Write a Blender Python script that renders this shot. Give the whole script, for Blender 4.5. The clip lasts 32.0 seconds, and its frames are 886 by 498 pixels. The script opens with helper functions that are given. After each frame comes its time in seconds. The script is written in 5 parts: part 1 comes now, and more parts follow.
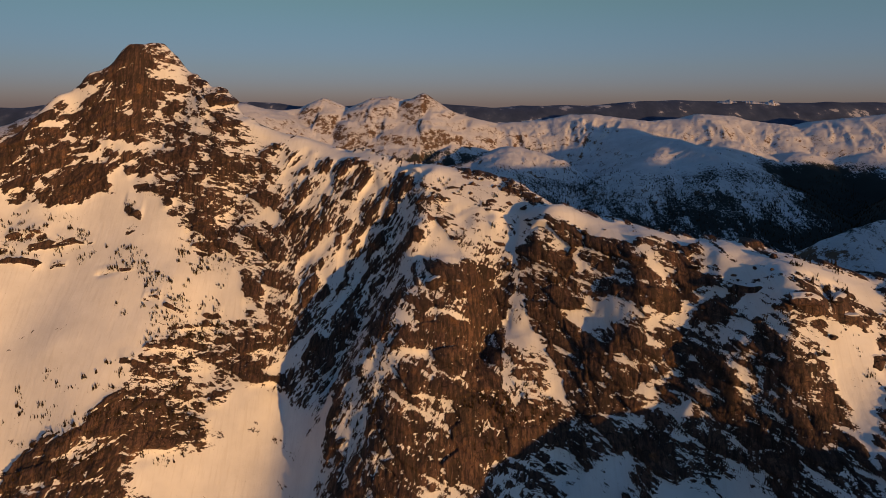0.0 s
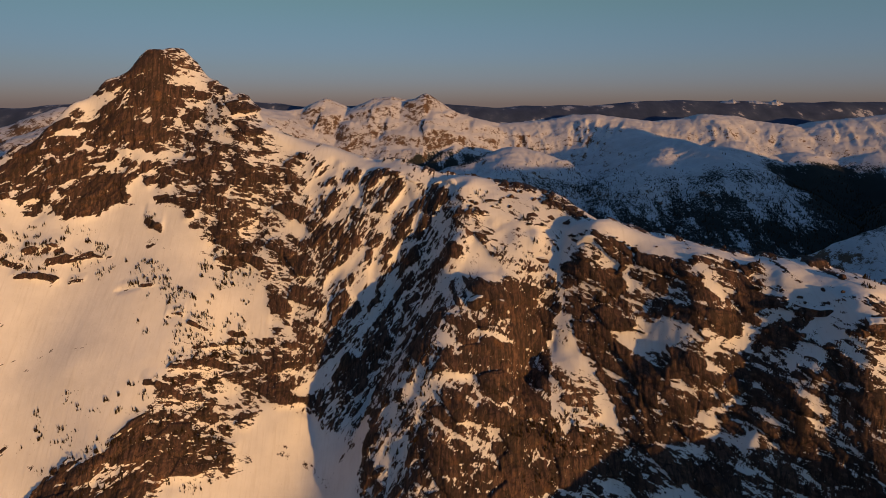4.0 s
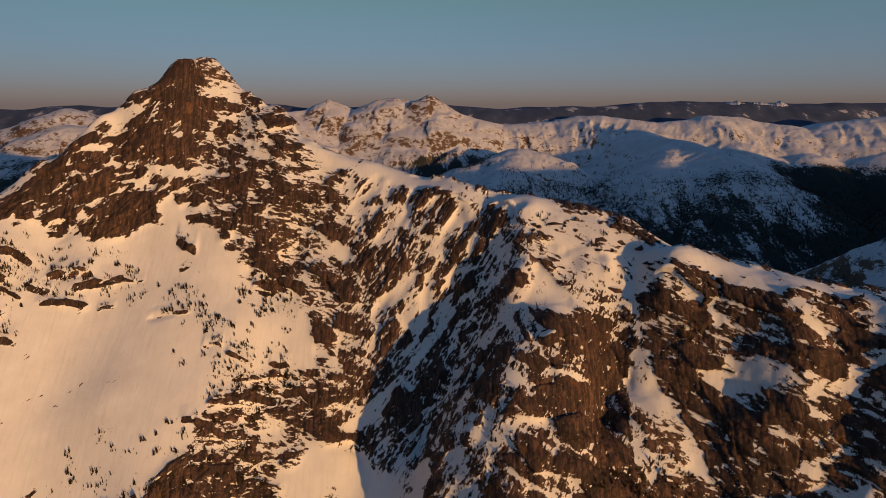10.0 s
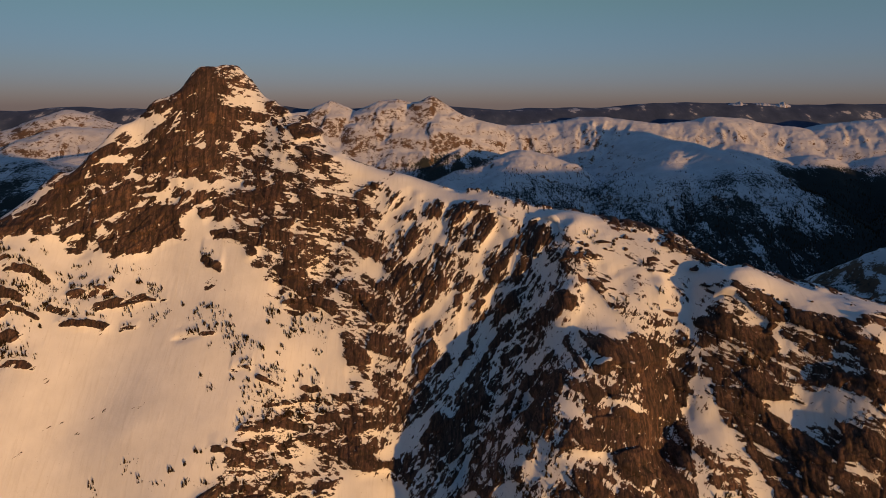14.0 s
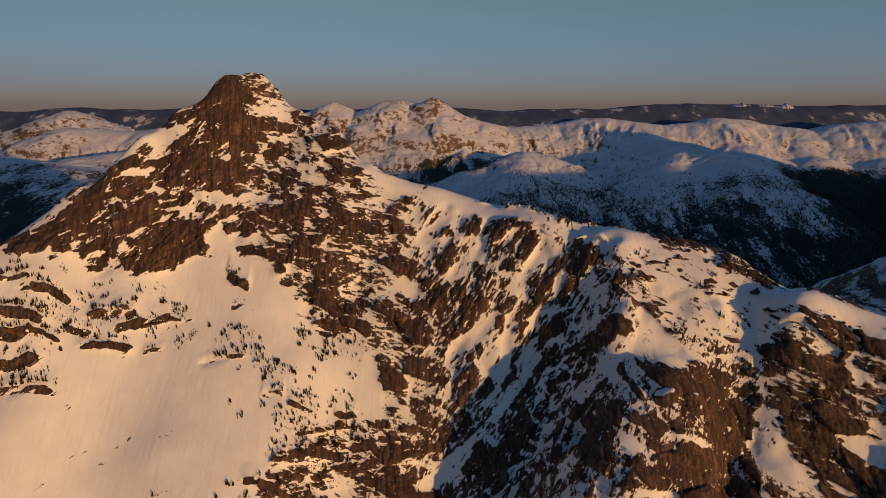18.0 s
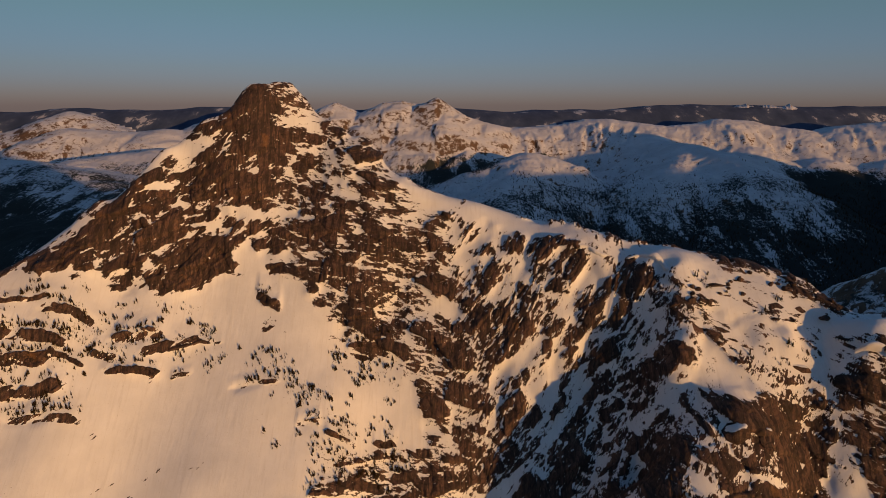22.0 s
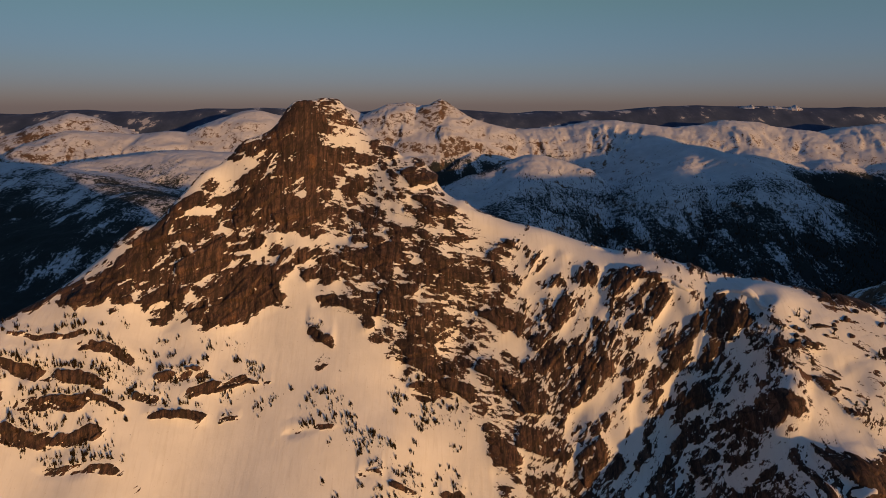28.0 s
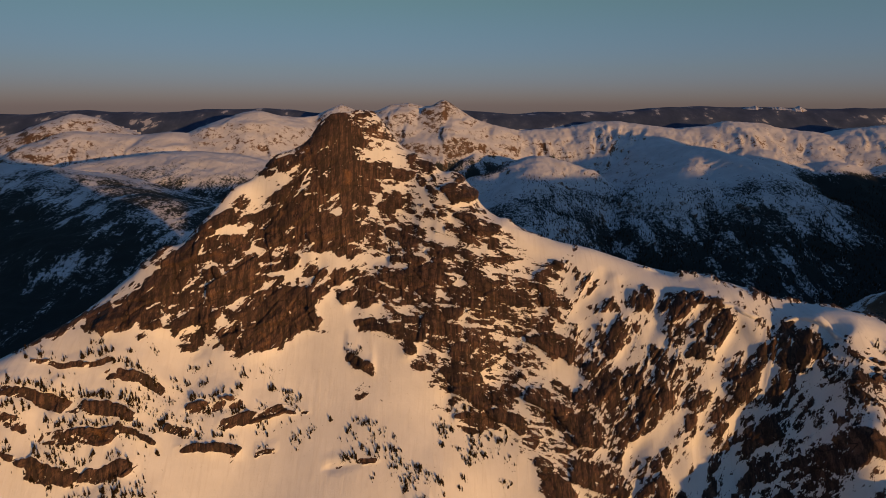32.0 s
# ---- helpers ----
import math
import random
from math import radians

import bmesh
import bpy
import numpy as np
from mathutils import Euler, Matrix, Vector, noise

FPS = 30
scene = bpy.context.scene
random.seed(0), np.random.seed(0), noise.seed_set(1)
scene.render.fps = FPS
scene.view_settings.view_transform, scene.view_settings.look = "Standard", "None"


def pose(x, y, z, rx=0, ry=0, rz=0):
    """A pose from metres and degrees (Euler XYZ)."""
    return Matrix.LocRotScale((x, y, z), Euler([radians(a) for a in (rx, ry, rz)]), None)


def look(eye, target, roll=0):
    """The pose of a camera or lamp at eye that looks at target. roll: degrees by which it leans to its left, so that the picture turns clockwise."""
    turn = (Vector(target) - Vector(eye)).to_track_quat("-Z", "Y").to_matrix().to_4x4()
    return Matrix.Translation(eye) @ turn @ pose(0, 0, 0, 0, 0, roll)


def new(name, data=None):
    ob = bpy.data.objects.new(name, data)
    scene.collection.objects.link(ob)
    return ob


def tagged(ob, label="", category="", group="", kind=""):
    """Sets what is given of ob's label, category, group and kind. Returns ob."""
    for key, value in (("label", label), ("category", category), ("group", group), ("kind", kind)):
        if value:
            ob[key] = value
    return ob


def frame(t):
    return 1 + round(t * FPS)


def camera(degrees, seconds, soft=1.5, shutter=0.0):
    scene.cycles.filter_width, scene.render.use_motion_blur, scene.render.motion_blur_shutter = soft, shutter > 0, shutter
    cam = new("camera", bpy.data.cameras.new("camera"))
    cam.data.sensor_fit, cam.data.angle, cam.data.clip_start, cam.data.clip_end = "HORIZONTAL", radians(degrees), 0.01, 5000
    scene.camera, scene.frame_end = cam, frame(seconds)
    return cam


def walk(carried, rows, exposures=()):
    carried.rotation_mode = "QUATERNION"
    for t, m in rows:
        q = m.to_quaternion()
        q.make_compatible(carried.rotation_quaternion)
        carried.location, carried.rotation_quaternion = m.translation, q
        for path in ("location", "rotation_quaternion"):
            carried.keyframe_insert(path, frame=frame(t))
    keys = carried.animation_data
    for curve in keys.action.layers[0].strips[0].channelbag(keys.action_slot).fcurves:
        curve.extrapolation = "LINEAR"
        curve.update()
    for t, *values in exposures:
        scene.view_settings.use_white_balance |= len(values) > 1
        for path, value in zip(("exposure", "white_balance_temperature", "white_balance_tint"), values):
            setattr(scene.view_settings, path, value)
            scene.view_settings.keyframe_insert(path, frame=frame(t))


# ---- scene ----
# The drone's line: metres per unit of the path, the first eye's height, its downward tilt.
cam = camera(72.0, 32.0, soft=0.5)
METRES, EYE, TILT, LEAN = 185.0, 150.0, -13.3, 0.0
ROWS = [
    (0.0, 0.0000, 0.0000, 0.0000, 0.000, 0.000, -0.00),
    (1.0, -0.0254, 0.0188, 0.0107, 0.007, -0.007, 0.02),
    (2.0, -0.0507, 0.0377, 0.0217, 0.007, -0.030, 0.03),
    (3.0, -0.0759, 0.0565, 0.0326, 0.015, -0.037, 0.04),
    (3.5, -0.0885, 0.0661, 0.0382, 0.007, -0.045, 0.05),
    (5.5, -0.1383, 0.1040, 0.0605, -0.000, -0.037, 0.05),
    (6.0, -0.1510, 0.1134, 0.0660, -0.007, -0.045, 0.05),
    (7.0, -0.1763, 0.1322, 0.0770, -0.015, -0.045, 0.05),
    (8.0, -0.2017, 0.1510, 0.0882, -0.015, -0.045, 0.07),
    (9.0, -0.2269, 0.1699, 0.0992, -0.022, -0.030, 0.08),
    (10.0, -0.2521, 0.1886, 0.1103, -0.015, -0.022, 0.07),
    (11.0, -0.2776, 0.2077, 0.1216, -0.030, -0.007, 0.10),
    (12.0, -0.3027, 0.2263, 0.1329, -0.037, -0.007, 0.09),
    (13.0, -0.3282, 0.2450, 0.1442, -0.045, 0.000, 0.10),
    (14.0, -0.3539, 0.2638, 0.1558, -0.052, 0.022, 0.10),
    (14.5, -0.3666, 0.2732, 0.1616, -0.052, 0.022, 0.10),
    (16.5, -0.4165, 0.3099, 0.1843, -0.067, 0.037, 0.07),
    (17.0, -0.4293, 0.3191, 0.1902, -0.082, 0.045, 0.07),
    (18.0, -0.4548, 0.3377, 0.2021, -0.089, 0.052, 0.07),
    (19.0, -0.4805, 0.3565, 0.2138, -0.089, 0.045, 0.06),
    (20.0, -0.5062, 0.3754, 0.2255, -0.097, 0.037, 0.05),
    (21.0, -0.5319, 0.3939, 0.2373, -0.089, 0.030, 0.04),
    (22.0, -0.5575, 0.4125, 0.2492, -0.097, 0.052, 0.04),
    (23.0, -0.5832, 0.4310, 0.2610, -0.089, 0.082, 0.04),
    (24.0, -0.6089, 0.4496, 0.2729, -0.089, 0.112, 0.07),
    (25.0, -0.6346, 0.4681, 0.2852, -0.097, 0.119, 0.08),
    (25.5, -0.6474, 0.4774, 0.2914, -0.089, 0.119, 0.10),
    (27.5, -0.6984, 0.5147, 0.3166, -0.067, 0.074, 0.10),
    (28.0, -0.7113, 0.5241, 0.3228, -0.067, 0.074, 0.10),
    (29.0, -0.7370, 0.5426, 0.3352, -0.060, 0.067, 0.09),
    (30.0, -0.7627, 0.5613, 0.3477, -0.052, 0.060, 0.08),
    (31.0, -0.7884, 0.5797, 0.3602, -0.045, 0.060, 0.07),
    (32.0, -0.8138, 0.5984, 0.3728, -0.052, 0.067, 0.05),
]
walk(cam, [(t, pose(0, 0, EYE, TILT, LEAN, 0) @ pose(METRES * x, METRES * y, METRES * z, 90 + pitch, roll, yaw)) for t, x, y, z, yaw, pitch, roll in ROWS], [(0.0, 0.0), (10.0, -0.02), (18.0, -0.07), (24.0, -0.11), (32.0, -0.13)])

# ---- light: low evening sun behind the camera and to its right, clear sky ----
SUN_AZ, SUN_EL = radians(142), radians(3.2)
world = bpy.data.worlds.new("evening_sky")
scene.world = world
world.use_nodes = True
wn = world.node_tree
sky = wn.nodes.new("ShaderNodeTexSky")
sky.sky_type, sky.sun_disc = "NISHITA", False
sky.sun_elevation, sky.sun_rotation = SUN_EL, SUN_AZ
sky.altitude, sky.air_density, sky.dust_density, sky.ozone_density = 1800, 1.0, 1.2, 2.0
# dusty mauve air low over the horizon
way = wn.nodes.new("ShaderNodeTexCoord")
height = wn.nodes.new("ShaderNodeSeparateXYZ")
wn.links.new(way.outputs["Generated"], height.inputs[0])
air = wn.nodes.new("ShaderNodeValToRGB")
for k, (at, colour) in enumerate(((0.0, (0.50, 0.52, 1.40)), (0.055, (0.62, 0.61, 0.99)), (0.17, (0.80, 0.80, 0.67)), (0.5, (1.0, 1.08, 1.24)))):
    e = air.color_ramp.elements[k] if k < 2 else air.color_ramp.elements.new(at)
    e.position, e.color = at, (*colour, 1)
wn.links.new(height.outputs["Z"], air.inputs["Fac"])
haze = wn.nodes.new("ShaderNodeMix")
haze.data_type, haze.blend_type = "RGBA", "MULTIPLY"
haze.inputs[0].default_value = 1.0
wn.links.new(sky.outputs["Color"], haze.inputs[6])
wn.links.new(air.outputs["Color"], haze.inputs[7])
# the air is a little brighter towards the sun's side
side = wn.nodes.new("ShaderNodeMath")
side.operation = "MULTIPLY_ADD"
side.inputs[1].default_value, side.inputs[2].default_value = 0.28, 1.04
wn.links.new(height.outputs["X"], side.inputs[0])
glow = wn.nodes.new("ShaderNodeMix")
glow.data_type, glow.blend_type = "RGBA", "MULTIPLY"
glow.inputs[0].default_value = 1.0
wn.links.new(haze.outputs[2], glow.inputs[6])
wn.links.new(side.outputs[0], glow.inputs[7])
wn.links.new(glow.outputs[2], wn.nodes["Background"].inputs["Color"])
wn.nodes["Background"].inputs["Strength"].default_value = 0.148
sun_way = Vector((math.sin(SUN_AZ) * math.cos(SUN_EL), math.cos(SUN_AZ) * math.cos(SUN_EL), math.sin(SUN_EL)))
sun = new("sun", bpy.data.lights.new("sun", "SUN"))
sun.data.energy, sun.data.angle, sun.data.color = 4.0, radians(0.6), (1.0, 0.522, 0.168)
sun.matrix_world = look(sun_way * 900, (0, 0, 0))

# ---- materials ----


def material(name):
    m = bpy.data.materials.new(name)
    m.use_nodes = True
    nt = m.node_tree
    return m, nt, nt.nodes["Principled BSDF"]


def node(nt, kind, **values):
    n = nt.nodes.new(kind)
    for key, value in values.items():
        n.inputs[key.replace("_", " ")].default_value = value
    return n


def place(nt, stretch=(1, 1, 1)):
    """World position, stretched per axis."""
    g = nt.nodes.new("ShaderNodeNewGeometry")
    m = nt.nodes.new("ShaderNodeMapping")
    m.inputs["Scale"].default_value = stretch
    nt.links.new(g.outputs["Position"], m.inputs["Vector"])
    return m.outputs["Vector"]


def grain(nt, where, scale, detail=6.0, rough=0.6, warp=0.0):
    n = node(nt, "ShaderNodeTexNoise", Scale=scale, Detail=detail, Roughness=rough, Distortion=warp)
    nt.links.new(where, n.inputs["Vector"])
    return n.outputs["Fac"]


def ramp(nt, value, stops):
    r = nt.nodes.new("ShaderNodeValToRGB")
    while len(r.color_ramp.elements) < len(stops):
        r.color_ramp.elements.new(0.5)
    for e, (at, colour) in zip(r.color_ramp.elements, stops):
        e.position = at
        e.color = (*colour, 1) if isinstance(colour, tuple) else (colour, colour, colour, 1)
    nt.links.new(value, r.inputs["Fac"])
    return r.outputs["Color"]


def blend(nt, fac, a, b, mode="MIX"):
    m = nt.nodes.new("ShaderNodeMix")
    m.data_type, m.blend_type = "RGBA", mode
    if isinstance(fac, float):
        m.inputs[0].default_value = fac
    else:
        nt.links.new(fac, m.inputs[0])
    for socket, v in ((m.inputs[6], a), (m.inputs[7], b)):
        if isinstance(v, tuple):
            socket.default_value = (*v, 1)
        else:
            nt.links.new(v, socket)
    return m.outputs[2]


def calc(nt, op, a, b, clamp=False):
    m = nt.nodes.new("ShaderNodeMath")
    m.operation, m.use_clamp = op, clamp
    for socket, v in zip(m.inputs, (a, b)):
        if isinstance(v, (int, float)):
            socket.default_value = v
        else:
            nt.links.new(v, socket)
    return m.outputs[0]


def relief(nt, bsdf, height, strength, distance):
    b = node(nt, "ShaderNodeBump", Strength=strength, Distance=distance)
    nt.links.new(height, b.inputs["Height"])
    nt.links.new(b.outputs["Normal"], bsdf.inputs["Normal"])


def cells(nt, where, scale, edges=False):
    """Angular pieces: a random value for each, or the distance to the joints between them."""
    n = node(nt, "ShaderNodeTexVoronoi", Scale=scale)
    nt.links.new(where, n.inputs["Vector"])
    if edges:
        n.feature = "DISTANCE_TO_EDGE"
        return n.outputs["Distance"]
    pick_one = nt.nodes.new("ShaderNodeSeparateColor")
    nt.links.new(n.outputs["Color"], pick_one.inputs[0])
    return pick_one.outputs[0]


def bedded(nt, lean, stretch, bend=0.0):
    """World position turned to lie along the beds of the rock, then stretched."""
    g = nt.nodes.new("ShaderNodeNewGeometry")
    turned = nt.nodes.new("ShaderNodeMapping")
    turned.inputs["Rotation"].default_value = (0, radians(lean), 0)
    nt.links.new(g.outputs["Position"], turned.inputs["Vector"])
    m = nt.nodes.new("ShaderNodeMapping")
    m.inputs["Scale"].default_value = stretch
    out = turned.outputs["Vector"]
    if bend:
        n = node(nt, "ShaderNodeTexNoise", Scale=0.35, Detail=3.0)
        nt.links.new(out, n.inputs["Vector"])
        add = nt.nodes.new("ShaderNodeMix")
        add.data_type, add.blend_type, add.clamp_result = "RGBA", "ADD", False
        add.inputs[0].default_value = bend
        nt.links.new(out, add.inputs[6])
        nt.links.new(n.outputs["Color"], add.inputs[7])
        out = add.outputs[2]
    nt.links.new(out, m.inputs["Vector"])
    return m.outputs["Vector"]


def snow_look(nt):
    """Wind-packed snow: its colour and its relief."""
    p = place(nt)
    white = ramp(nt, grain(nt, p, 0.06, 5), [(0.3, (0.67, 0.665, 0.675)), (0.7, (0.79, 0.785, 0.79))])
    runnels = grain(nt, place(nt, (1.0, 0.08, 0.08)), 0.8, 6, 0.62, 0.2)
    white = blend(nt, ramp(nt, runnels, [(0.52, 0.0), (0.66, 0.35)]), white, (0.60, 0.58, 0.565))
    white = blend(nt, ramp(nt, grain(nt, p, 1.1, 3, 0.5), [(0.70, 0.0), (0.76, 0.5)]), white, (0.42, 0.38, 0.33))
    return white, calc(nt, "ADD", calc(nt, "MULTIPLY", runnels, 0.30), calc(nt, "MULTIPLY", grain(nt, p, 0.3, 9, 0.68), 0.8))


def rock_look(nt, lean, tone):
    """Brown granite split along beds that lean: its colour and its relief."""
    p = place(nt)

    def brown(r, g, b):
        return (tone * r, tone * g, tone * b)

    colour = ramp(nt, grain(nt, p, 0.035, 5, 0.6, 0.4), [(0.3, brown(0.060, 0.035, 0.030)), (0.5, brown(0.112, 0.063, 0.051)), (0.72, brown(0.185, 0.103, 0.076))])
    slabs = cells(nt, bedded(nt, lean, (0.16, 0.16, 0.42), 2.0), 1.0)
    colour = blend(nt, ramp(nt, slabs, [(0.0, 0.55), (1.0, 0.0)]), colour, brown(0.05, 0.033, 0.026))
    pieces = cells(nt, bedded(nt, lean + 30, (0.5, 0.5, 1.3), 2.0), 1.0)
    colour = blend(nt, ramp(nt, pieces, [(0.55, 0.0), (1.0, 0.35)]), colour, brown(0.24, 0.15, 0.10))
    streak = grain(nt, place(nt, (1.0, 0.25, 0.07)), 0.75, 6, 0.70)
    colour = blend(nt, ramp(nt, streak, [(0.45, 0.0), (0.54, 0.8)]), colour, brown(0.027, 0.020, 0.018))
    colour = blend(nt, ramp(nt, grain(nt, p, 0.09, 4, 0.5), [(0.66, 0.0), (0.76, 0.5)]), colour, brown(0.25, 0.115, 0.04))
    colour = blend(nt, ramp(nt, grain(nt, p, 1.9, 6, 0.75), [(0.36, 0.35), (0.52, 1.0)]), (0.018, 0.014, 0.012), colour)
    joints = cells(nt, bedded(nt, lean, (0.13, 0.16, 0.36), 6.0), 1.0, True)
    broken = grain(nt, p, 0.22, 4, 0.6)
    colour = blend(nt, calc(nt, "MULTIPLY", ramp(nt, joints, [(0.0, 0.9), (0.05, 0.0)]), ramp(nt, broken, [(0.46, 0.0), (0.56, 1.0)])), colour, (0.012, 0.010, 0.009))
    cracks = grain(nt, place(nt, (1.0, 1.0, 0.35)), 0.5, 8, 0.68, 0.6)
    split_faces = calc(nt, "ADD", calc(nt, "MULTIPLY", slabs, 0.5), calc(nt, "MULTIPLY", cells(nt, bedded(nt, lean - 50, (0.35, 0.35, 0.12), 2.0), 1.0), 0.35))
    edges = calc(nt, "MULTIPLY", calc(nt, "MINIMUM", joints, 0.06), 1.8)
    return colour, calc(nt, "ADD", calc(nt, "ADD", calc(nt, "MULTIPLY", cracks, 0.5), split_faces), calc(nt, "ADD", edges, calc(nt, "MULTIPLY", pieces, 0.22)))


def slope_material(name, lean, ragged, tone=1.0):
    """Granite and the snow that lies on it, parted by the snow's depth; ragged: metres by which small ledges break the snow's edge."""
    m, nt, bsdf = material(name)
    rock_colour, rock_relief = rock_look(nt, lean, tone)
    snow_colour, snow_relief = snow_look(nt)
    depth = nt.nodes.new("ShaderNodeAttribute")
    depth.attribute_name = "snow_depth"
    wisps = grain(nt, bedded(nt, lean, (0.30, 0.45, 1.0), 1.0), 0.85, 6, 0.66)
    ledge = cells(nt, bedded(nt, lean + 12, (0.30, 0.40, 1.15), 2.5), 1.0)
    flecks = grain(nt, bedded(nt, lean, (0.4, 0.6, 1.0), 0.5), 2.7, 4, 0.6)
    wisps = calc(nt, "ADD", wisps, calc(nt, "MULTIPLY", calc(nt, "SUBTRACT", flecks, 0.5), 0.6))
    lift = calc(nt, "ADD", calc(nt, "MULTIPLY", calc(nt, "SUBTRACT", wisps, 0.5), 3.0 * ragged), calc(nt, "MULTIPLY", calc(nt, "SUBTRACT", ledge, 0.5), 0.8 * ragged))
    lies = ramp(nt, calc(nt, "ADD", calc(nt, "ADD", depth.outputs["Fac"], lift), 0.5), [(0.485, 0.0), (0.515, 1.0)])
    nt.links.new(blend(nt, lies, rock_colour, snow_colour), bsdf.inputs["Base Color"])
    bsdf.inputs["Roughness"].default_value = 0.75
    bsdf.inputs["Specular IOR Level"].default_value = 0.2
    snow_bump = node(nt, "ShaderNodeBump", Distance=0.6, Strength=0.42)
    nt.links.new(snow_relief, snow_bump.inputs["Height"])
    rock_bump = node(nt, "ShaderNodeBump", Distance=1.6)
    nt.links.new(calc(nt, "MULTIPLY", calc(nt, "SUBTRACT", 1.0, lies), 0.6), rock_bump.inputs["Strength"])
    nt.links.new(rock_relief, rock_bump.inputs["Height"])
    nt.links.new(snow_bump.outputs["Normal"], rock_bump.inputs["Normal"])
    nt.links.new(rock_bump.outputs["Normal"], bsdf.inputs["Normal"])
    return m


def plain_material(name, looks, bump, distance, *more):
    m, nt, bsdf = material(name)
    colour, height = looks(nt, *more)
    nt.links.new(colour, bsdf.inputs["Base Color"])
    bsdf.inputs["Roughness"].default_value = 0.75
    bsdf.inputs["Specular IOR Level"].default_value = 0.2
    relief(nt, bsdf, height, bump, distance)
    return m


SNOW = plain_material("wind_packed_snow", snow_look, 0.42, 0.6)
ROCK = plain_material("brown_granite", rock_look, 0.9, 1.8, 0, 1.1)
WEST = slope_material("pyramid_granite_and_snow", 24, 0.5, 1.0)
FACE = slope_material("flank_granite_and_snow", -17, 0.8, 1.0)
MIDDLE = slope_material("crag_granite_and_snow", 50, 0.85, 1.0)
EAST = slope_material("bowl_granite_and_snow", -24, 0.85, 1.0)


def far_material(name):
    """Snowy hills with speckled forest in the valleys and bare rock on steep ground."""
    m, nt, bsdf = material(name)
    p = place(nt)
    g = nt.nodes.new("ShaderNodeNewGeometry")
    split = nt.nodes.new("ShaderNodeSeparateXYZ")
    nt.links.new(g.outputs["Position"], split.inputs[0])
    tilt = nt.nodes.new("ShaderNodeSeparateXYZ")
    nt.links.new(g.outputs["Normal"], tilt.inputs[0])
    low = nt.nodes.new("ShaderNodeMapRange")
    for key, value in (("From Min", 20.0), ("From Max", -430.0), ("To Min", 0.0), ("To Max", 1.0)):
        low.clamp = False
        low.inputs[key].default_value = value
    nt.links.new(split.outputs["Z"], low.inputs["Value"])
    stands = grain(nt, p, 0.0035, 6, 0.62)
    trees = grain(nt, place(nt, (1.0, 0.7, 0.4)), 0.085, 6, 0.85)
    amount = calc(nt, "ADD", calc(nt, "MULTIPLY", low.outputs[0], 0.27), calc(nt, "MULTIPLY", stands, 0.55))
    nearer = nt.nodes.new("ShaderNodeMapRange")
    for key, value in (("From Min", 3900.0), ("From Max", 2300.0), ("To Min", 0.0), ("To Max", 0.08)):
        nearer.inputs[key].default_value = value
    nt.links.new(split.outputs["Y"], nearer.inputs["Value"])
    amount = calc(nt, "ADD", amount, nearer.outputs[0])
    stocked = nt.nodes.new("ShaderNodeAttribute")
    stocked.attribute_name = "woods"
    amount = calc(nt, "ADD", amount, stocked.outputs["Fac"])
    gullies = grain(nt, place(nt, (1.0, 0.3, 0.3)), 0.016, 5, 0.65)
    open_snow = ramp(nt, gullies, [(0.50, 0.0), (0.62, 1.0)])
    amount = calc(nt, "SUBTRACT", calc(nt, "MINIMUM", amount, 0.66), calc(nt, "MULTIPLY", open_snow, 0.13))
    wooded_west = nt.nodes.new("ShaderNodeMapRange")
    for key, value in (("From Min", -500.0), ("From Max", -1600.0), ("To Min", 0.0), ("To Max", 0.18)):
        wooded_west.inputs[key].default_value = value
    nt.links.new(split.outputs["X"], wooded_west.inputs["Value"])
    amount = calc(nt, "ADD", amount, calc(nt, "MULTIPLY", wooded_west.outputs[0], calc(nt, "SUBTRACT", calc(nt, "MULTIPLY", low.outputs[0], 3.0), 0.5, True)))
    dense_east = nt.nodes.new("ShaderNodeMapRange")
    for key, value in (("From Min", 1480.0), ("From Max", 1750.0), ("To Min", 0.0), ("To Max", 0.55)):
        dense_east.inputs[key].default_value = value
    nt.links.new(split.outputs["X"], dense_east.inputs["Value"])
    amount = calc(nt, "ADD", amount, calc(nt, "MULTIPLY", dense_east.outputs[0], calc(nt, "SUBTRACT", low.outputs[0], 0.40, True)))
    forest = ramp(nt, calc(nt, "ADD", amount, calc(nt, "MULTIPLY", trees, 0.75)), [(0.86, 0.0), (0.93, 1.0)])
    bare = calc(nt, "ADD", calc(nt, "MULTIPLY", grain(nt, p, 0.03, 9, 0.82), 0.78), calc(nt, "MULTIPLY", calc(nt, "SUBTRACT", 1.0, tilt.outputs["Z"]), 0.62))
    tops = nt.nodes.new("ShaderNodeMapRange")
    for key, value in (("From Min", 150.0), ("From Max", 215.0), ("To Min", 0.0), ("To Max", 0.10)):
        tops.inputs[key].default_value = value
    nt.links.new(split.outputs["Z"], tops.inputs["Value"])
    bare = calc(nt, "ADD", bare, tops.outputs[0])
    stony_west = nt.nodes.new("ShaderNodeMapRange")
    for key, value in (("From Min", -1700.0), ("From Max", -2500.0), ("To Min", 0.0), ("To Max", 0.055)):
        stony_west.inputs[key].default_value = value
    nt.links.new(split.outputs["X"], stony_west.inputs["Value"])
    bare = calc(nt, "ADD", bare, stony_west.outputs[0])
    snow = ramp(nt, grain(nt, p, 0.01, 4), [(0.3, (0.54, 0.53, 0.56)), (0.7, (0.70, 0.69, 0.72))])
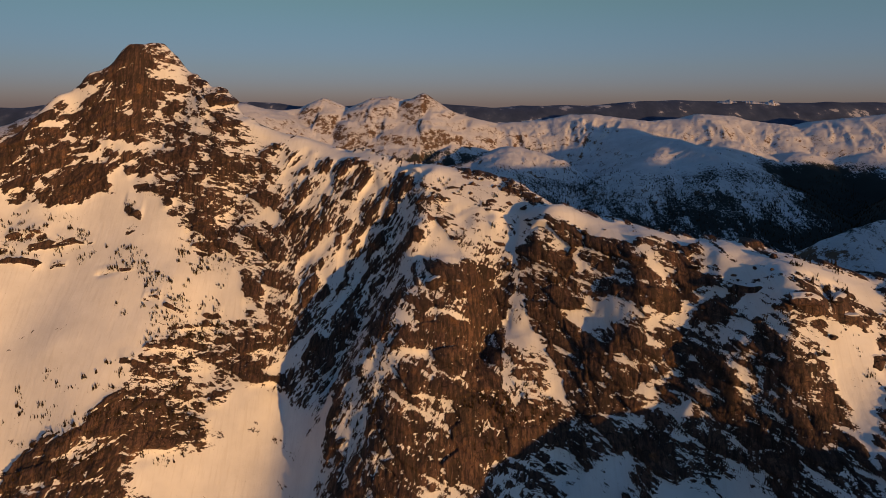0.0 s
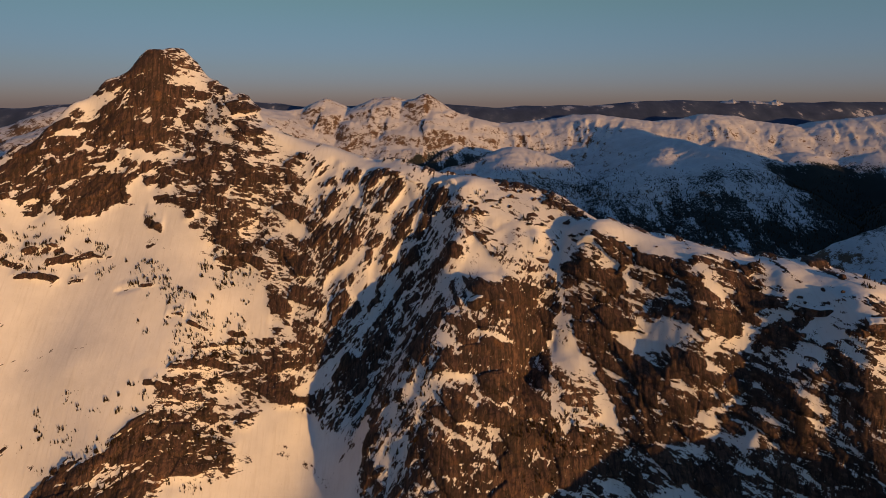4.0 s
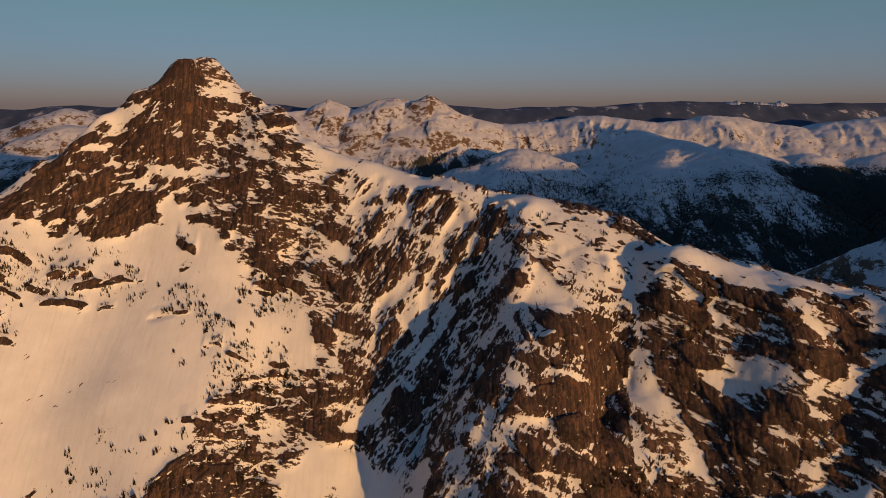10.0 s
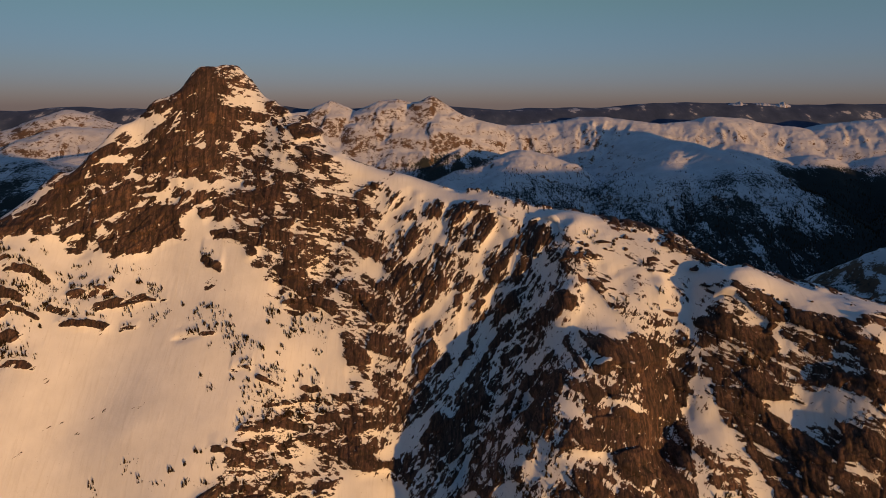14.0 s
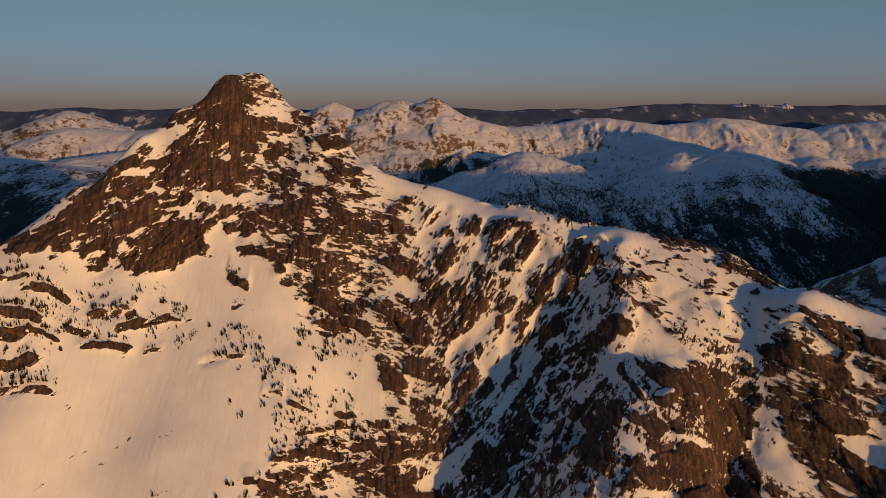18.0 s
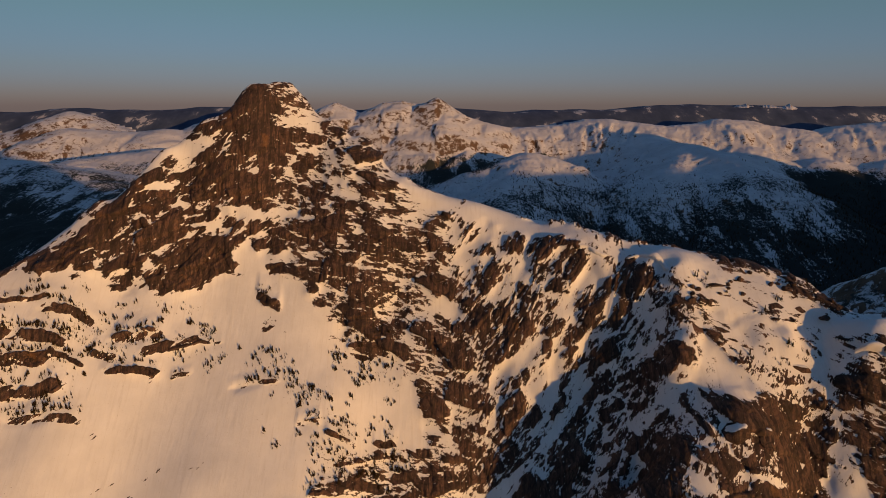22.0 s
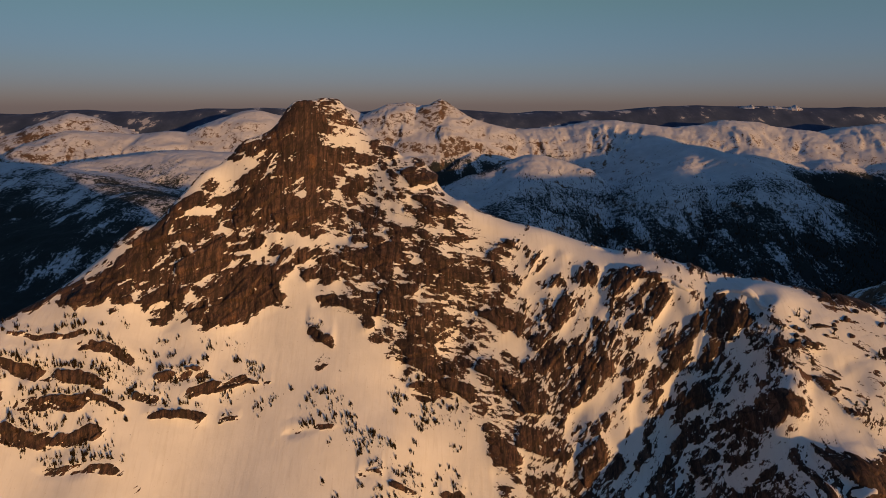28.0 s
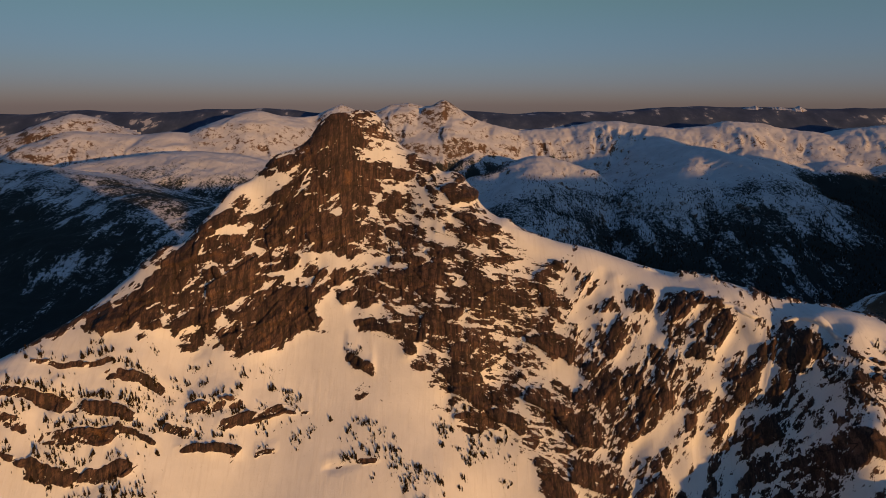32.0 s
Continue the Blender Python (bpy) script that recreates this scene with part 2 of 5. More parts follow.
    rock = ramp(nt, grain(nt, p, 0.03, 6, 0.7), [(0.35, (0.06, 0.045, 0.038)), (0.65, (0.17, 0.105, 0.07))])
    colour = blend(nt, ramp(nt, bare, [(0.525, 0.0), (0.55, 1.0)]), snow, rock)
    colour = blend(nt, forest, colour, (0.034, 0.038, 0.036))
    nt.links.new(colour, bsdf.inputs["Base Color"])
    bsdf.inputs["Roughness"].default_value = 0.85
    bsdf.inputs["Specular IOR Level"].default_value = 0.1
    relief(nt, bsdf, grain(nt, p, 0.02, 8, 0.65), 0.6, 12.0)
    return m


FAR = far_material("snowy_forested_hills")

# distance haze is put into the colour: dark forest tinted blue
HAZED_FOREST, nt, bsdf = material("hazed_forest_plateau")
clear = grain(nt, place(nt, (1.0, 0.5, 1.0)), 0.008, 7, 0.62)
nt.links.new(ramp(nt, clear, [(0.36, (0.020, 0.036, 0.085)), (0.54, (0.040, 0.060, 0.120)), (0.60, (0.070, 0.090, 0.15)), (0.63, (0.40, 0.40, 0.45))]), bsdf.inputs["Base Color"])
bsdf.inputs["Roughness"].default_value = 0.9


# ---- landform plan: lines that the slopes hang from, metres (x right, y ahead, z up) ----
LANDFORMS = {
    "west_crest": [(-430, 330, 45), (-385, 342, 66), (-345, 350, 85.5), (-313, 357, 99.5), (-300, 366, 107), (-280, 375, 120.5), (-268, 388, 131), (-255, 388, 141.5), (-241, 396, 155), (-226, 405, 169), (-209, 416, 182)],
    "summit": [(-187, 428, 185.5), (-169, 424, 173.5), (-166, 407, 155), (-143, 411, 161), (-203, 414, 188.5), (-192, 417, 187), (-181, 417, 186), (-200, 424, 184), (-212, 417, 173)],
    "east_crest": [(-117, 388, 138.5), (-89, 379, 129.5), (-61, 370, 123), (-17, 343, 116.5), (24, 334, 112), (37, 319, 110.5), (63, 312, 97), (86, 287, 95), (108, 272, 91), (149, 252, 88), (178, 235, 80.5), (215, 212, 74), (-139, 405, 154.5)],
    "plateau_lip": [(-44, 348, 116.5), (-34, 340, 111), (1, 320, 110), (13, 303, 96), (27, 298, 95), (44, 281, 93.5), (52, 277, 91.5), (66, 273, 90), (79, 262, 87), (111, 249, 86.5), (124, 246, 89.5), (147, 235, 87.5), (6, 317, 109), (-4, 312, 103.5), (86, 260, 91), (-9, 323, 115), (83, 277, 95.5), (115, 246, 88.5)],
    "pyramid_face": [(-234, 394, 139.5), (-145, 399, 155.5), (-130, 408, 143.5), (-188, 385, 124), (-141, 377, 126), (-111, 367, 110), (-206, 379, 116), (-215, 380, 115.5), (-142, 352, 77.5), (-95, 355, 93.5), (-90, 349, 87), (-273, 384, 131.5), (-149, 400, 157), (-245, 385, 137.5), (-248, 373, 117.5), (-162, 417, 169), (-190, 411, 175), (-176, 418, 176), (-187, 406, 159), (-223, 387, 131.5), (-135, 359, 98), (-130, 356, 81)],
    "west_slopes": [(-257, 361, 92.5), (-298, 358, 101.5), (-316, 335, 82.5), (-293, 328, 65.5), (-280, 320, 52), (-268, 319, 53.5), (-267, 304, 38), (-239, 341, 72.5), (-233, 339, 66.5), (-244, 338, 68.5), (-204, 296, 27), (-235, 305, 29), (-270, 351, 94), (-286, 340, 82.5)],
    "apron": [(-192, 332, 58), (-184, 334, 61.5), (-146, 334, 59.5), (-125, 348, 74.5), (-121, 325, 42), (-130, 326, 44), (-150, 327, 56), (-167, 316, 43), (-158, 295, 24), (-178, 262, -6), (-209, 255, -30), (-124, 294, 2), (-126, 280, -14), (-208, 374, 105)],
    "couloir": [(-29, 337, 106.5), (-12, 325, 108.5), (-45, 319, 60), (-47, 322, 64), (-66, 312, 43), (-81, 316, 36), (-87, 319, 39.5), (-80, 306, 17), (-88, 301, 1), (-16, 330, 114)],
    "basin": [(-88, 282, -18), (-84, 262, -36), (-90, 235, -58), (-110, 200, -78), (-200, 215, -58), (-290, 255, -8), (-360, 280, 10), (-310, 190, -60), (-64, 290, 8), (-92, 299, 6.5)],
    "spur": [(-4, 298, 89.5), (7, 265, 63.5), (-1, 258, 53), (-25, 310, 74.5), (-29, 285, 38), (-41, 290, 35), (-53, 288, 8.5), (-52, 271, 17), (-58, 245, -24.5), (-36, 229, -12), (-25, 233, 14), (-15, 218, -6), (3, 232, 15), (-20, 180, -50), (27, 297, 98), (27, 290, 83.5), (-3, 277, 75.5), (1, 244, 39), (10, 245, 35.5), (-10, 292, 77.5), (-20, 279, 64), (-38, 275, 43.5), (12, 228, 8.5), (-13, 297, 89)],
    "east_bowl": [(30, 297, 91), (41, 266, 52), (26, 254, 39.5), (17, 262, 36), (36, 240, 23), (52, 250, 37.5), (67, 266, 83), (92, 243, 64), (94, 224, 33), (68, 226, 14.5), (51, 225, -1), (85, 205, 7.5), (103, 208, 11), (60, 180, -20), (59, 273, 85), (32, 277, 60.5), (66, 259, 61.5), (65, 250, 49), (26, 260, 44.5), (88, 243, 69.5), (102, 234, 54), (96, 219, 34), (65, 233, 23), (75, 227, 16.5)],
    "near_ridge": [(119, 225, 70.5), (136, 218, 80.5), (139, 210, 68), (129, 205, 57), (112, 215, 51.5), (141, 197, 46), (144, 183, 37), (141, 172, 30), (122, 198, 32), (167, 215, 66), (190, 195, 62), (180, 165, 38), (148, 150, 34), (150, 130, 33), (150, 95, 22), (148, 45, 4), (112, 165, 2), (95, 120, -20), (60, 60, -60), (200, 100, 0), (131, 224, 85), (127, 212, 71.5), (119, 211, 48)],
    "far_side": [(-103, 402, 128.5), (-50, 388, 115.5), (-5, 362, 108), (45, 345, 98.5), (80, 318, 89.5), (120, 292, 82.5), (-215, 490, 115), (-120, 455, 100), (-40, 425, 79.5), (40, 375, 70), (110, 330, 58), (185, 285, 45), (-300, 440, 64), (-400, 400, 25), (-150, 520, 60), (0, 480, 35), (120, 420, 10), (-345, 375, 72.5), (-320, 385, 83), (-300, 395, 102), (-283, 405, 104.5), (-262, 412, 120), (-240, 422, 144.5), (-224, 436, 150.5), (-150, 425, 149), (-130, 420, 135.5), (-180, 440, 166)],
}


def sheet_through(landforms, smooth=0.2):
    """The smooth sheet that hangs from the landform lines; returns z(x, y)."""
    p = np.array([q for line in landforms.values() for q in line], float)
    k = 0.01
    a, z = p[:, :2] * k, p[:, 2]
    n = len(p)

    def kernel(r2):
        return r2 * np.log(r2 + 1e-9)

    d2 = ((a[:, None] - a[None]) ** 2).sum(-1)
    m = np.zeros((n + 3, n + 3))
    m[:n, :n] = kernel(d2) + np.eye(n) * smooth * 0.01
    m[:n, n], m[:n, n + 1:] = 1, a
    m[n, :n], m[n + 1:, :n] = 1, a.T
    w = np.linalg.solve(m, np.concatenate([z, np.zeros(3)]))

    def at(x, y):
        x, y = np.asarray(x, float) * k, np.asarray(y, float) * k
        out = w[n] + w[n + 1] * x + w[n + 2] * y
        for (ax, ay), c in zip(a, w[:n]):
            out = out + c * kernel((x - ax) ** 2 + (y - ay) ** 2)
        return out
    return at


base_height = sheet_through(LANDFORMS)

# x, y, width, height, lean of each outcrop
WEST_OUTCROPS = [
    (-271.3, 348.7, 23.9, 6.5, 0), (-286.5, 340.8, 33.8, 7.8, -2), (-311.8, 340.7, 26.9, 6.7, 3), (-313.8, 334.8, 16.1, 8, 4), (-288.2, 334.9, 28.5, 7.7, 6),
    (-241.7, 348.5, 21.1, 7.8, 12), (-226.4, 347.8, 23.2, 6.8, 26), (-240.9, 336.8, 21.9, 4.8, 10), (-284.5, 328.4, 35.9, 8.9, 6), (-298.3, 325.5, 6.8, 4.8, 8),
    (-185.1, 333.3, 20.8, 3.5, 3), (-184.9, 362.7, 12.1, 6.8, -30), (-219.4, 337.8, 8.6, 3.2, 12), (-267.6, 334.7, 15.2, 3.4, -4), (-252.7, 340, 11, 5.4, 0),
    (-270.7, 319.6, 32.4, 5.3, 0), (-296.5, 349.3, 31.9, 3.5, 4), (-307.2, 325.3, 15.8, 3.5, 0), (-209.5, 349, 11.1, 2.8, -8), (-136, 351.1, 18.9, 11.7, 0),
]
LOW_OUTCROPS = [
    (-156, 294.1, 19.8, 5, 2), (-118.9, 315.4, 10, 5, 10), (-160, 321, 10.4, 4.4, 0), (-133.1, 310.2, 12, 5, 10), (-146, 318.1, 12, 4, -5),
    (-128, 322.1, 10, 4, 8),
]
EAST_OUTCROPS = [
    (5.1, 317.4, 11.5, 3.6, -4), (-4.4, 311, 7.1, 4.1, 0), (25, 307.9, 10.4, 4, -5), (38.5, 315.4, 6.5, 5.4, 0), (47.2, 308.7, 8.5, 3.9, -20),
    (27.4, 291.5, 8.5, 6.3, -10), (34.6, 306.5, 6.9, 3.3, 0), (157, 207, 10, 6.5, 20), (151.3, 216.5, 10.2, 5.9, 10), (135.5, 216.3, 14.8, 6.8, -15),
    (155, 201, 8.1, 5.6, 10), (149.4, 220.5, 10.2, 4.7, 0), (122.1, 232.1, 15.1, 5.2, 10), (-2.4, 270.6, 10.5, 10.3, 20), (7, 271.1, 10.5, 7.2, 10),
]
# x, y, reach along and up the slope, how many trees
WEST_STANDS = [
    (-297.7, 351.6, 29, 3, 25), (-272.5, 353, 13, 3, 12), (-309.8, 343.7, 16, 3, 15), (-271.6, 343.2, 15, 3, 30), (-257.7, 343.6, 18, 5, 45),
    (-245.6, 354.3, 10, 3, 14), (-227.5, 353.8, 12, 3, 18), (-211.5, 349, 7, 3, 18), (-292.2, 339, 16, 3, 18), (-304.1, 331.2, 18, 3, 34),
    (-271.5, 335.6, 15, 3, 26), (-251.9, 337.4, 15, 3, 22), (-239.8, 340.7, 10, 3, 12), (-268.1, 330.5, 13, 4, 22), (-293.3, 323.5, 28, 4, 45),
]
APRON_STANDS = [
    (-267.4, 321.2, 15, 3, 24), (-206.3, 337.6, 4, 3, 6), (-191.1, 341.3, 12, 3, 14), (-180.2, 339.4, 12, 4, 36), (-168.1, 329.2, 9, 4, 34),
    (-159, 326.1, 9, 4, 34), (-151, 340.1, 7, 4, 20), (-142.1, 340.3, 8, 5, 34), (-131, 335.9, 9, 5, 40), (-218.4, 339.8, 6, 3, 8),
]
LOW_STANDS = [
    (-204, 278, 21, 9, 50), (-172, 264, 20, 6, 50), (-167, 286, 17, 6, 26), (-184, 260, 26, 7, 50), (-171, 316, 8, 4, 10),
    (-140.1, 316.2, 20, 11, 100), (-125, 313.8, 10, 5, 40), (-146.1, 305.3, 13, 7, 50), (-139.1, 284.4, 19, 7, 70), (-148.1, 271.2, 19, 5, 50),
    (-168, 274, 16, 5, 30),
]
EAST_STANDS = [
    (15.7, 291.1, 11, 4, 14), (-32.4, 254.9, 13, 9, 60), (-36.9, 246.1, 11, 7, 60), (33.1, 240.3, 18, 4, 70), (20.2, 232.8, 12, 4, 40),
    (155.4, 223.6, 16, 6, 26), (153, 206, 8, 5, 14), (33.4, 309.2, 17, 4, 18), (149.9, 235.4, 21, 7, 22), (5, 314.1, 12, 3, 9),
    (98.3, 251.3, 16, 5, 16), (50.1, 262.2, 5, 6, 16),
]


# ---- noise for the relief ----
rng = np.random.default_rng(7)
PERM = rng.permutation(512)
TURN = rng.uniform(0, 2 * np.pi, 512)


def swirl(x, y, seed=0):
    """Gradient noise in the plane, about -1 to 1."""
    xi, yi = np.floor(x).astype(np.int64), np.floor(y).astype(np.int64)
    fx, fy = x - xi, y - yi
    u, v = fx * fx * fx * (fx * (fx * 6 - 15) + 10), fy * fy * fy * (fy * (fy * 6 - 15) + 10)

    def corner(i, j):
        a = TURN[PERM[(PERM[(xi + i + seed * 37) & 511] + yi + j) & 511]]
        return np.cos(a) * (fx - i) + np.sin(a) * (fy - j)

    low = corner(0, 0) * (1 - u) + corner(1, 0) * u
    high = corner(0, 1) * (1 - u) + corner(1, 1) * u
    return 1.5 * (low * (1 - v) + high * v)


def layered(x, y, octaves, seed=0, gain=0.5, sharp=False):
    total, size, norm = 0.0, 1.0, 0.0
    for k in range(octaves):
        n = swirl(x, y, seed + k)
        total = total + size * ((1 - 2 * np.abs(n)) if sharp else n)
        norm += size
        size, x, y = size * gain, x * 2.03 + 17.1, y * 1.97 - 9.3
    return total / norm


def ease(a, b, v):
    t = np.clip((v - a) / (b - a), 0, 1)
    return t * t * (3 - 2 * t)


def inside(poly, x, y):
    """Distance to the outline of a plan shape, positive inside."""
    d = np.full(x.shape, 1e9)
    odd = np.zeros(x.shape, bool)
    for (ax, ay), (bx, by) in zip(poly, poly[1:] + poly[:1]):
        ex, ey = bx - ax, by - ay
        t = np.clip(((x - ax) * ex + (y - ay) * ey) / (ex * ex + ey * ey + 1e-9), 0, 1)
        d = np.minimum(d, np.hypot(x - ax - t * ex, y - ay - t * ey))
        if ey:
            odd ^= ((ay > y) != (by > y)) & (x < ex * (y - ay) / ey + ax)
    return np.where(odd, d, -d)


# ---- the mountain: granite and the snow that lies on it ----
gx = np.concatenate([np.arange(-440, -346, 3), np.arange(-346, 182, 0.42), np.arange(182, 231, 3)])
gy = np.concatenate([np.arange(15, 168, 3), np.arange(168, 205, 0.6), np.arange(205, 430, 0.3), np.arange(430, 521, 3)])
X, Y = np.meshgrid(gx, gy)
Z0 = base_height(X, Y)
EDGE = np.minimum(np.minimum(X + 440, 230 - X), np.minimum(Y - 15, 520 - Y))
for (ax, ay), (bx, by) in (((-15, 328), (-44, 321)), ((-44, 321), (-74, 307)), ((-74, 307), (-92, 300))):  # the couloir's bed
    t = np.clip(((X - ax) * (bx - ax) + (Y - ay) * (by - ay)) / ((bx - ax) ** 2 + (by - ay) ** 2), 0, 1)
    Z0 = Z0 - 1.6 * np.exp(-((X - ax - t * (bx - ax)) ** 2 + (Y - ay - t * (by - ay)) ** 2) / 14)
for ax, ay, bx, by, deep, wide in ((37, 295, 35, 284, 1.8, 7), (35, 280, 38, 256, -2.2, 34)):  # the notch above the chute, and the fan that fills it
    t = np.clip(((X - ax) * (bx - ax) + (Y - ay) * (by - ay)) / ((bx - ax) ** 2 + (by - ay) ** 2), 0, 1)
    Z0 = Z0 - deep * np.exp(-((X - ax - t * (bx - ax)) ** 2 + (Y - ay - t * (by - ay)) ** 2) / wide)
for axis in (0, 1, 0, 1):  # wind has rounded the crests
    Z0 = 0.5 * Z0 + 0.25 * (np.roll(Z0, 1, axis) + np.roll(Z0, -1, axis))
Z0 = -170 + (Z0 + 170) * ease(0, 45, EDGE)
wander_x, wander_y = layered(X / 22, Y / 22, 4, 3), layered(X / 22, Y / 22, 4, 11)
ragged_x, ragged_y = layered(X / 7, Z0 / 5, 3, 203, 0.6), layered(X / 7, Z0 / 5, 3, 211, 0.6)
COVER = np.zeros(X.shape)


def spread(poly, pad):
    """The part of the grid that a plan shape and its surroundings cover."""
    xs, ys = [p[0] for p in poly], [p[1] for p in poly]
    return slice(*np.searchsorted(gy, (min(ys) - pad, max(ys) + pad))), slice(*np.searchsorted(gx, (min(xs) - pad, max(xs) + pad)))


def cover(poly, amount, soft, wander):
    at = spread(poly, soft + 1.6 * wander + 2)
    d = inside(poly, X[at] + wander * wander_x[at], Y[at] + wander * wander_y[at])
    COVER[at] += amount * ease(-soft, soft, d)


def settle(poly, level):
    """Small patches, whose cover is known: snow that stays, or a slab that keeps none."""
    at = spread(poly, 5)
    d = inside(poly, X[at] + 1.2 * ragged_x[at], Y[at] + 1.2 * ragged_y[at])
    COVER[at] += (level - COVER[at]) * ease(-0.9, 0.9, d)


def snow_patch(poly):
    settle(poly, 1.5)


def bare_slab(poly):
    settle(poly, -4.2)


def snow(name, poly, amount=5.2, soft=3.5, wander=8.0):
    cover(poly, amount, soft, wander)


def rock(name, poly, amount=-1.2):
    cover(poly, amount, 2.5, 4.0)


def benches(places):
    """Short granite steps across a snow slope: a flat top and a bare drop below it."""
    for x, y, width, height, lean in places:
        box = (np.abs(X - x) < width) & (np.abs(Y - y) < 16)
        i, j = np.where(box)
        sl = slice(i.min(), i.max() + 1), slice(j.min(), j.max() + 1)
        px, py = X[sl], Y[sl]
        u = (px - x) / (0.56 * width) + 0.18 * wander_x[sl]
        edge = ease(1.12, 0.70, np.abs(u)) * (0.9 + 0.25 * swirl(px / 5, py / 5, int(abs(x)) % 50))
        lip = y - 0.45 * height + np.tan(np.radians(lean)) * (px - x) * 0.8 + 1.6 * wander_y[sl] + 0.3 * swirl(px / 3.2, py / 9, int(abs(y)) % 60)
        s = (lip - py) / height
        rise = height * 0.27 * edge * np.where(s < 0, ease(-1.3, -0.05, s), 1 - ease(0.0, 0.22, s))
        Z0[sl] += rise
        COVER[sl] -= 8.4 * np.clip(edge, 0, 1) * ease(-0.09, 0.0, s) * ease(0.36, 0.24, s)


snow("apron snowfield", [(-200.8, 377.2), (-181.9, 366.7), (-164.9, 355.6), (-147, 347.9), (-129.2, 348.8), (-122.9, 341.5), (-114.9, 328.6), (-210.2, 324.3), (-308, 315), (-330, 355), (-302.1, 355.2), (-262.7, 361), (-257.9, 357.3), (-239.9, 359.8), (-218.5, 367), (-205.7, 370.2)])
snow("apron foot", [(-193.2, 349.4), (-157, 339.1), (-126, 347), (-113.9, 335.5), (-113.9, 320.3), (-140.1, 316.2), (-154, 303.1), (-161, 292), (-173, 266), (-200, 269), (-216, 267), (-251.1, 335.7)])
snow("shoulder patch", [(-112.1, 357.4), (-97.9, 355.3), (-96, 349.7), (-108, 351.8)], 3.0, 1.5, 4.0)
snow("west rim", [(-336, 363), (-315, 369), (-295, 381), (-263, 386), (-245.3, 393.1), (-228.8, 402), (-217, 404.4), (-213, 401.4), (-236, 398), (-257.6, 386.4), (-268.4, 381), (-297.8, 366.3), (-318, 358)], 2.4, 3.0, 6.0)
snow("east rim", [(-129.6, 394.9), (-105.9, 388.4), (-85, 382.9), (-62, 374.7), (-39, 357), (-13, 345), (9, 332), (3.3, 323.1), (-9.3, 324.6), (-20.2, 338.7), (-38.9, 346.2), (-49, 352.3), (-60, 359.2), (-76, 367.3), (-89, 373.3), (-107.1, 381.7)])
snow("ridge tongue", [(-95, 383), (-83, 380.4), (-80, 359.3), (-87, 359.9), (-95, 367.9)], 1.5, 1.5, 4.0)
snow("plateau", [(-14.6, 332.1), (23, 324.9), (48, 293), (73.5, 286.1), (106, 270), (142, 241), (175, 234), (169, 224), (157.6, 227.8), (134.3, 226.9), (117.4, 242.9), (111.9, 250.7), (100.8, 261.6), (85.3, 262), (66.7, 275.3), (47.1, 281.1), (30.1, 300.2), (13.2, 305.6), (-7.5, 312.5)])
snow("chute head", [(36.5, 297.2), (39.8, 298), (36.2, 281), (33.5, 267.5), (30.1, 266.5), (33.2, 280.9)], 2.5, 1.0, 1.0)
snow("west corner", [(-330, 355), (-302.1, 355.2), (-311.7, 347.6), (-323, 345)])
snow("basin", [(-107.5, 302.2), (-94.4, 296.8), (-86, 300.7), (-51.9, 268.8), (-49, 263.7), (-56.3, 256.6), (-60, 246), (-146, 252), (-147.1, 262.2), (-121.9, 280.7), (-117.8, 295)])
snow("bowl floor west", [(64.6, 224.7), (73.2, 216.6), (70, 210), (48, 220), (52.8, 223.3)])
snow("bowl floor east", [(90.3, 209.5), (109.5, 204.9), (116, 193), (114, 192), (79, 205)])
snow("near ridge snow", [(140, 210), (166, 219), (141, 171), (144, 183), (141, 196), (139, 201)])
snow("bowl rib", [(116.5, 241.1), (132, 222.4), (134.4, 218), (120.9, 221.9), (115.1, 221.1), (113.2, 228.3)])
rock("pyramid wall", [(-213.5, 408.1), (-198.8, 414.8), (-171.3, 420.2), (-144.8, 406.7), (-126.7, 394.7), (-108.1, 371.4), (-99.9, 356.4), (-124, 348), (-147, 348.8), (-164.9, 356.6), (-182.9, 367.7), (-199.8, 377.2), (-206.7, 370.4), (-256.2, 358.8), (-261, 361.4), (-300.2, 356.2), (-268.1, 379.6), (-246.2, 390.6), (-225.7, 401.6)], -2.6)
rock("low wall", [(-156, 293.1), (-137.1, 304.4), (-115.8, 315.1), (-92.8, 307.4), (-106.4, 298.8), (-120.9, 296.5), (-122.9, 281.8), (-148.1, 263.2), (-165, 248), (-210, 255), (-214, 262), (-186, 265), (-160.1, 276.1)], -1.5)
rock("rib wall", [(-109.8, 320.1), (-83, 326.2), (-59, 312.6), (-77, 308.2), (-95.6, 302.9), (-104.5, 304)], -1.3)
rock("spur front", [(-12.6, 274.5), (4.1, 281.4), (28.4, 285.4), (31.5, 272.4), (25.1, 242.8), (27.2, 231.5), (8, 217), (-36, 238), (-23.8, 247.5), (-11.5, 246.1), (-14.7, 257.8)], -2.0)
rock("chute wall", [(41.6, 282.1), (59.7, 276.2), (60.2, 265.3), (53.7, 251.4), (44.9, 259.8), (38, 270.8)], -1.8)
rock("plateau cliff", [(66.3, 272.5), (99.4, 257.4), (111.9, 245.7), (98, 241), (77.5, 243.9), (64.6, 259)], -1.4)
rock("spur shaded flank", [(-44, 320.1), (-13.9, 294.1), (-20.1, 270.5), (-39.7, 266.3), (-57, 294.1), (-76, 300.8), (-67, 303.9)], -0.7)
rock("lower bowl wall", [(53.7, 251.4), (81.2, 240.5), (95, 228.1), (73.9, 231.7), (57.6, 241.4)], -0.8)
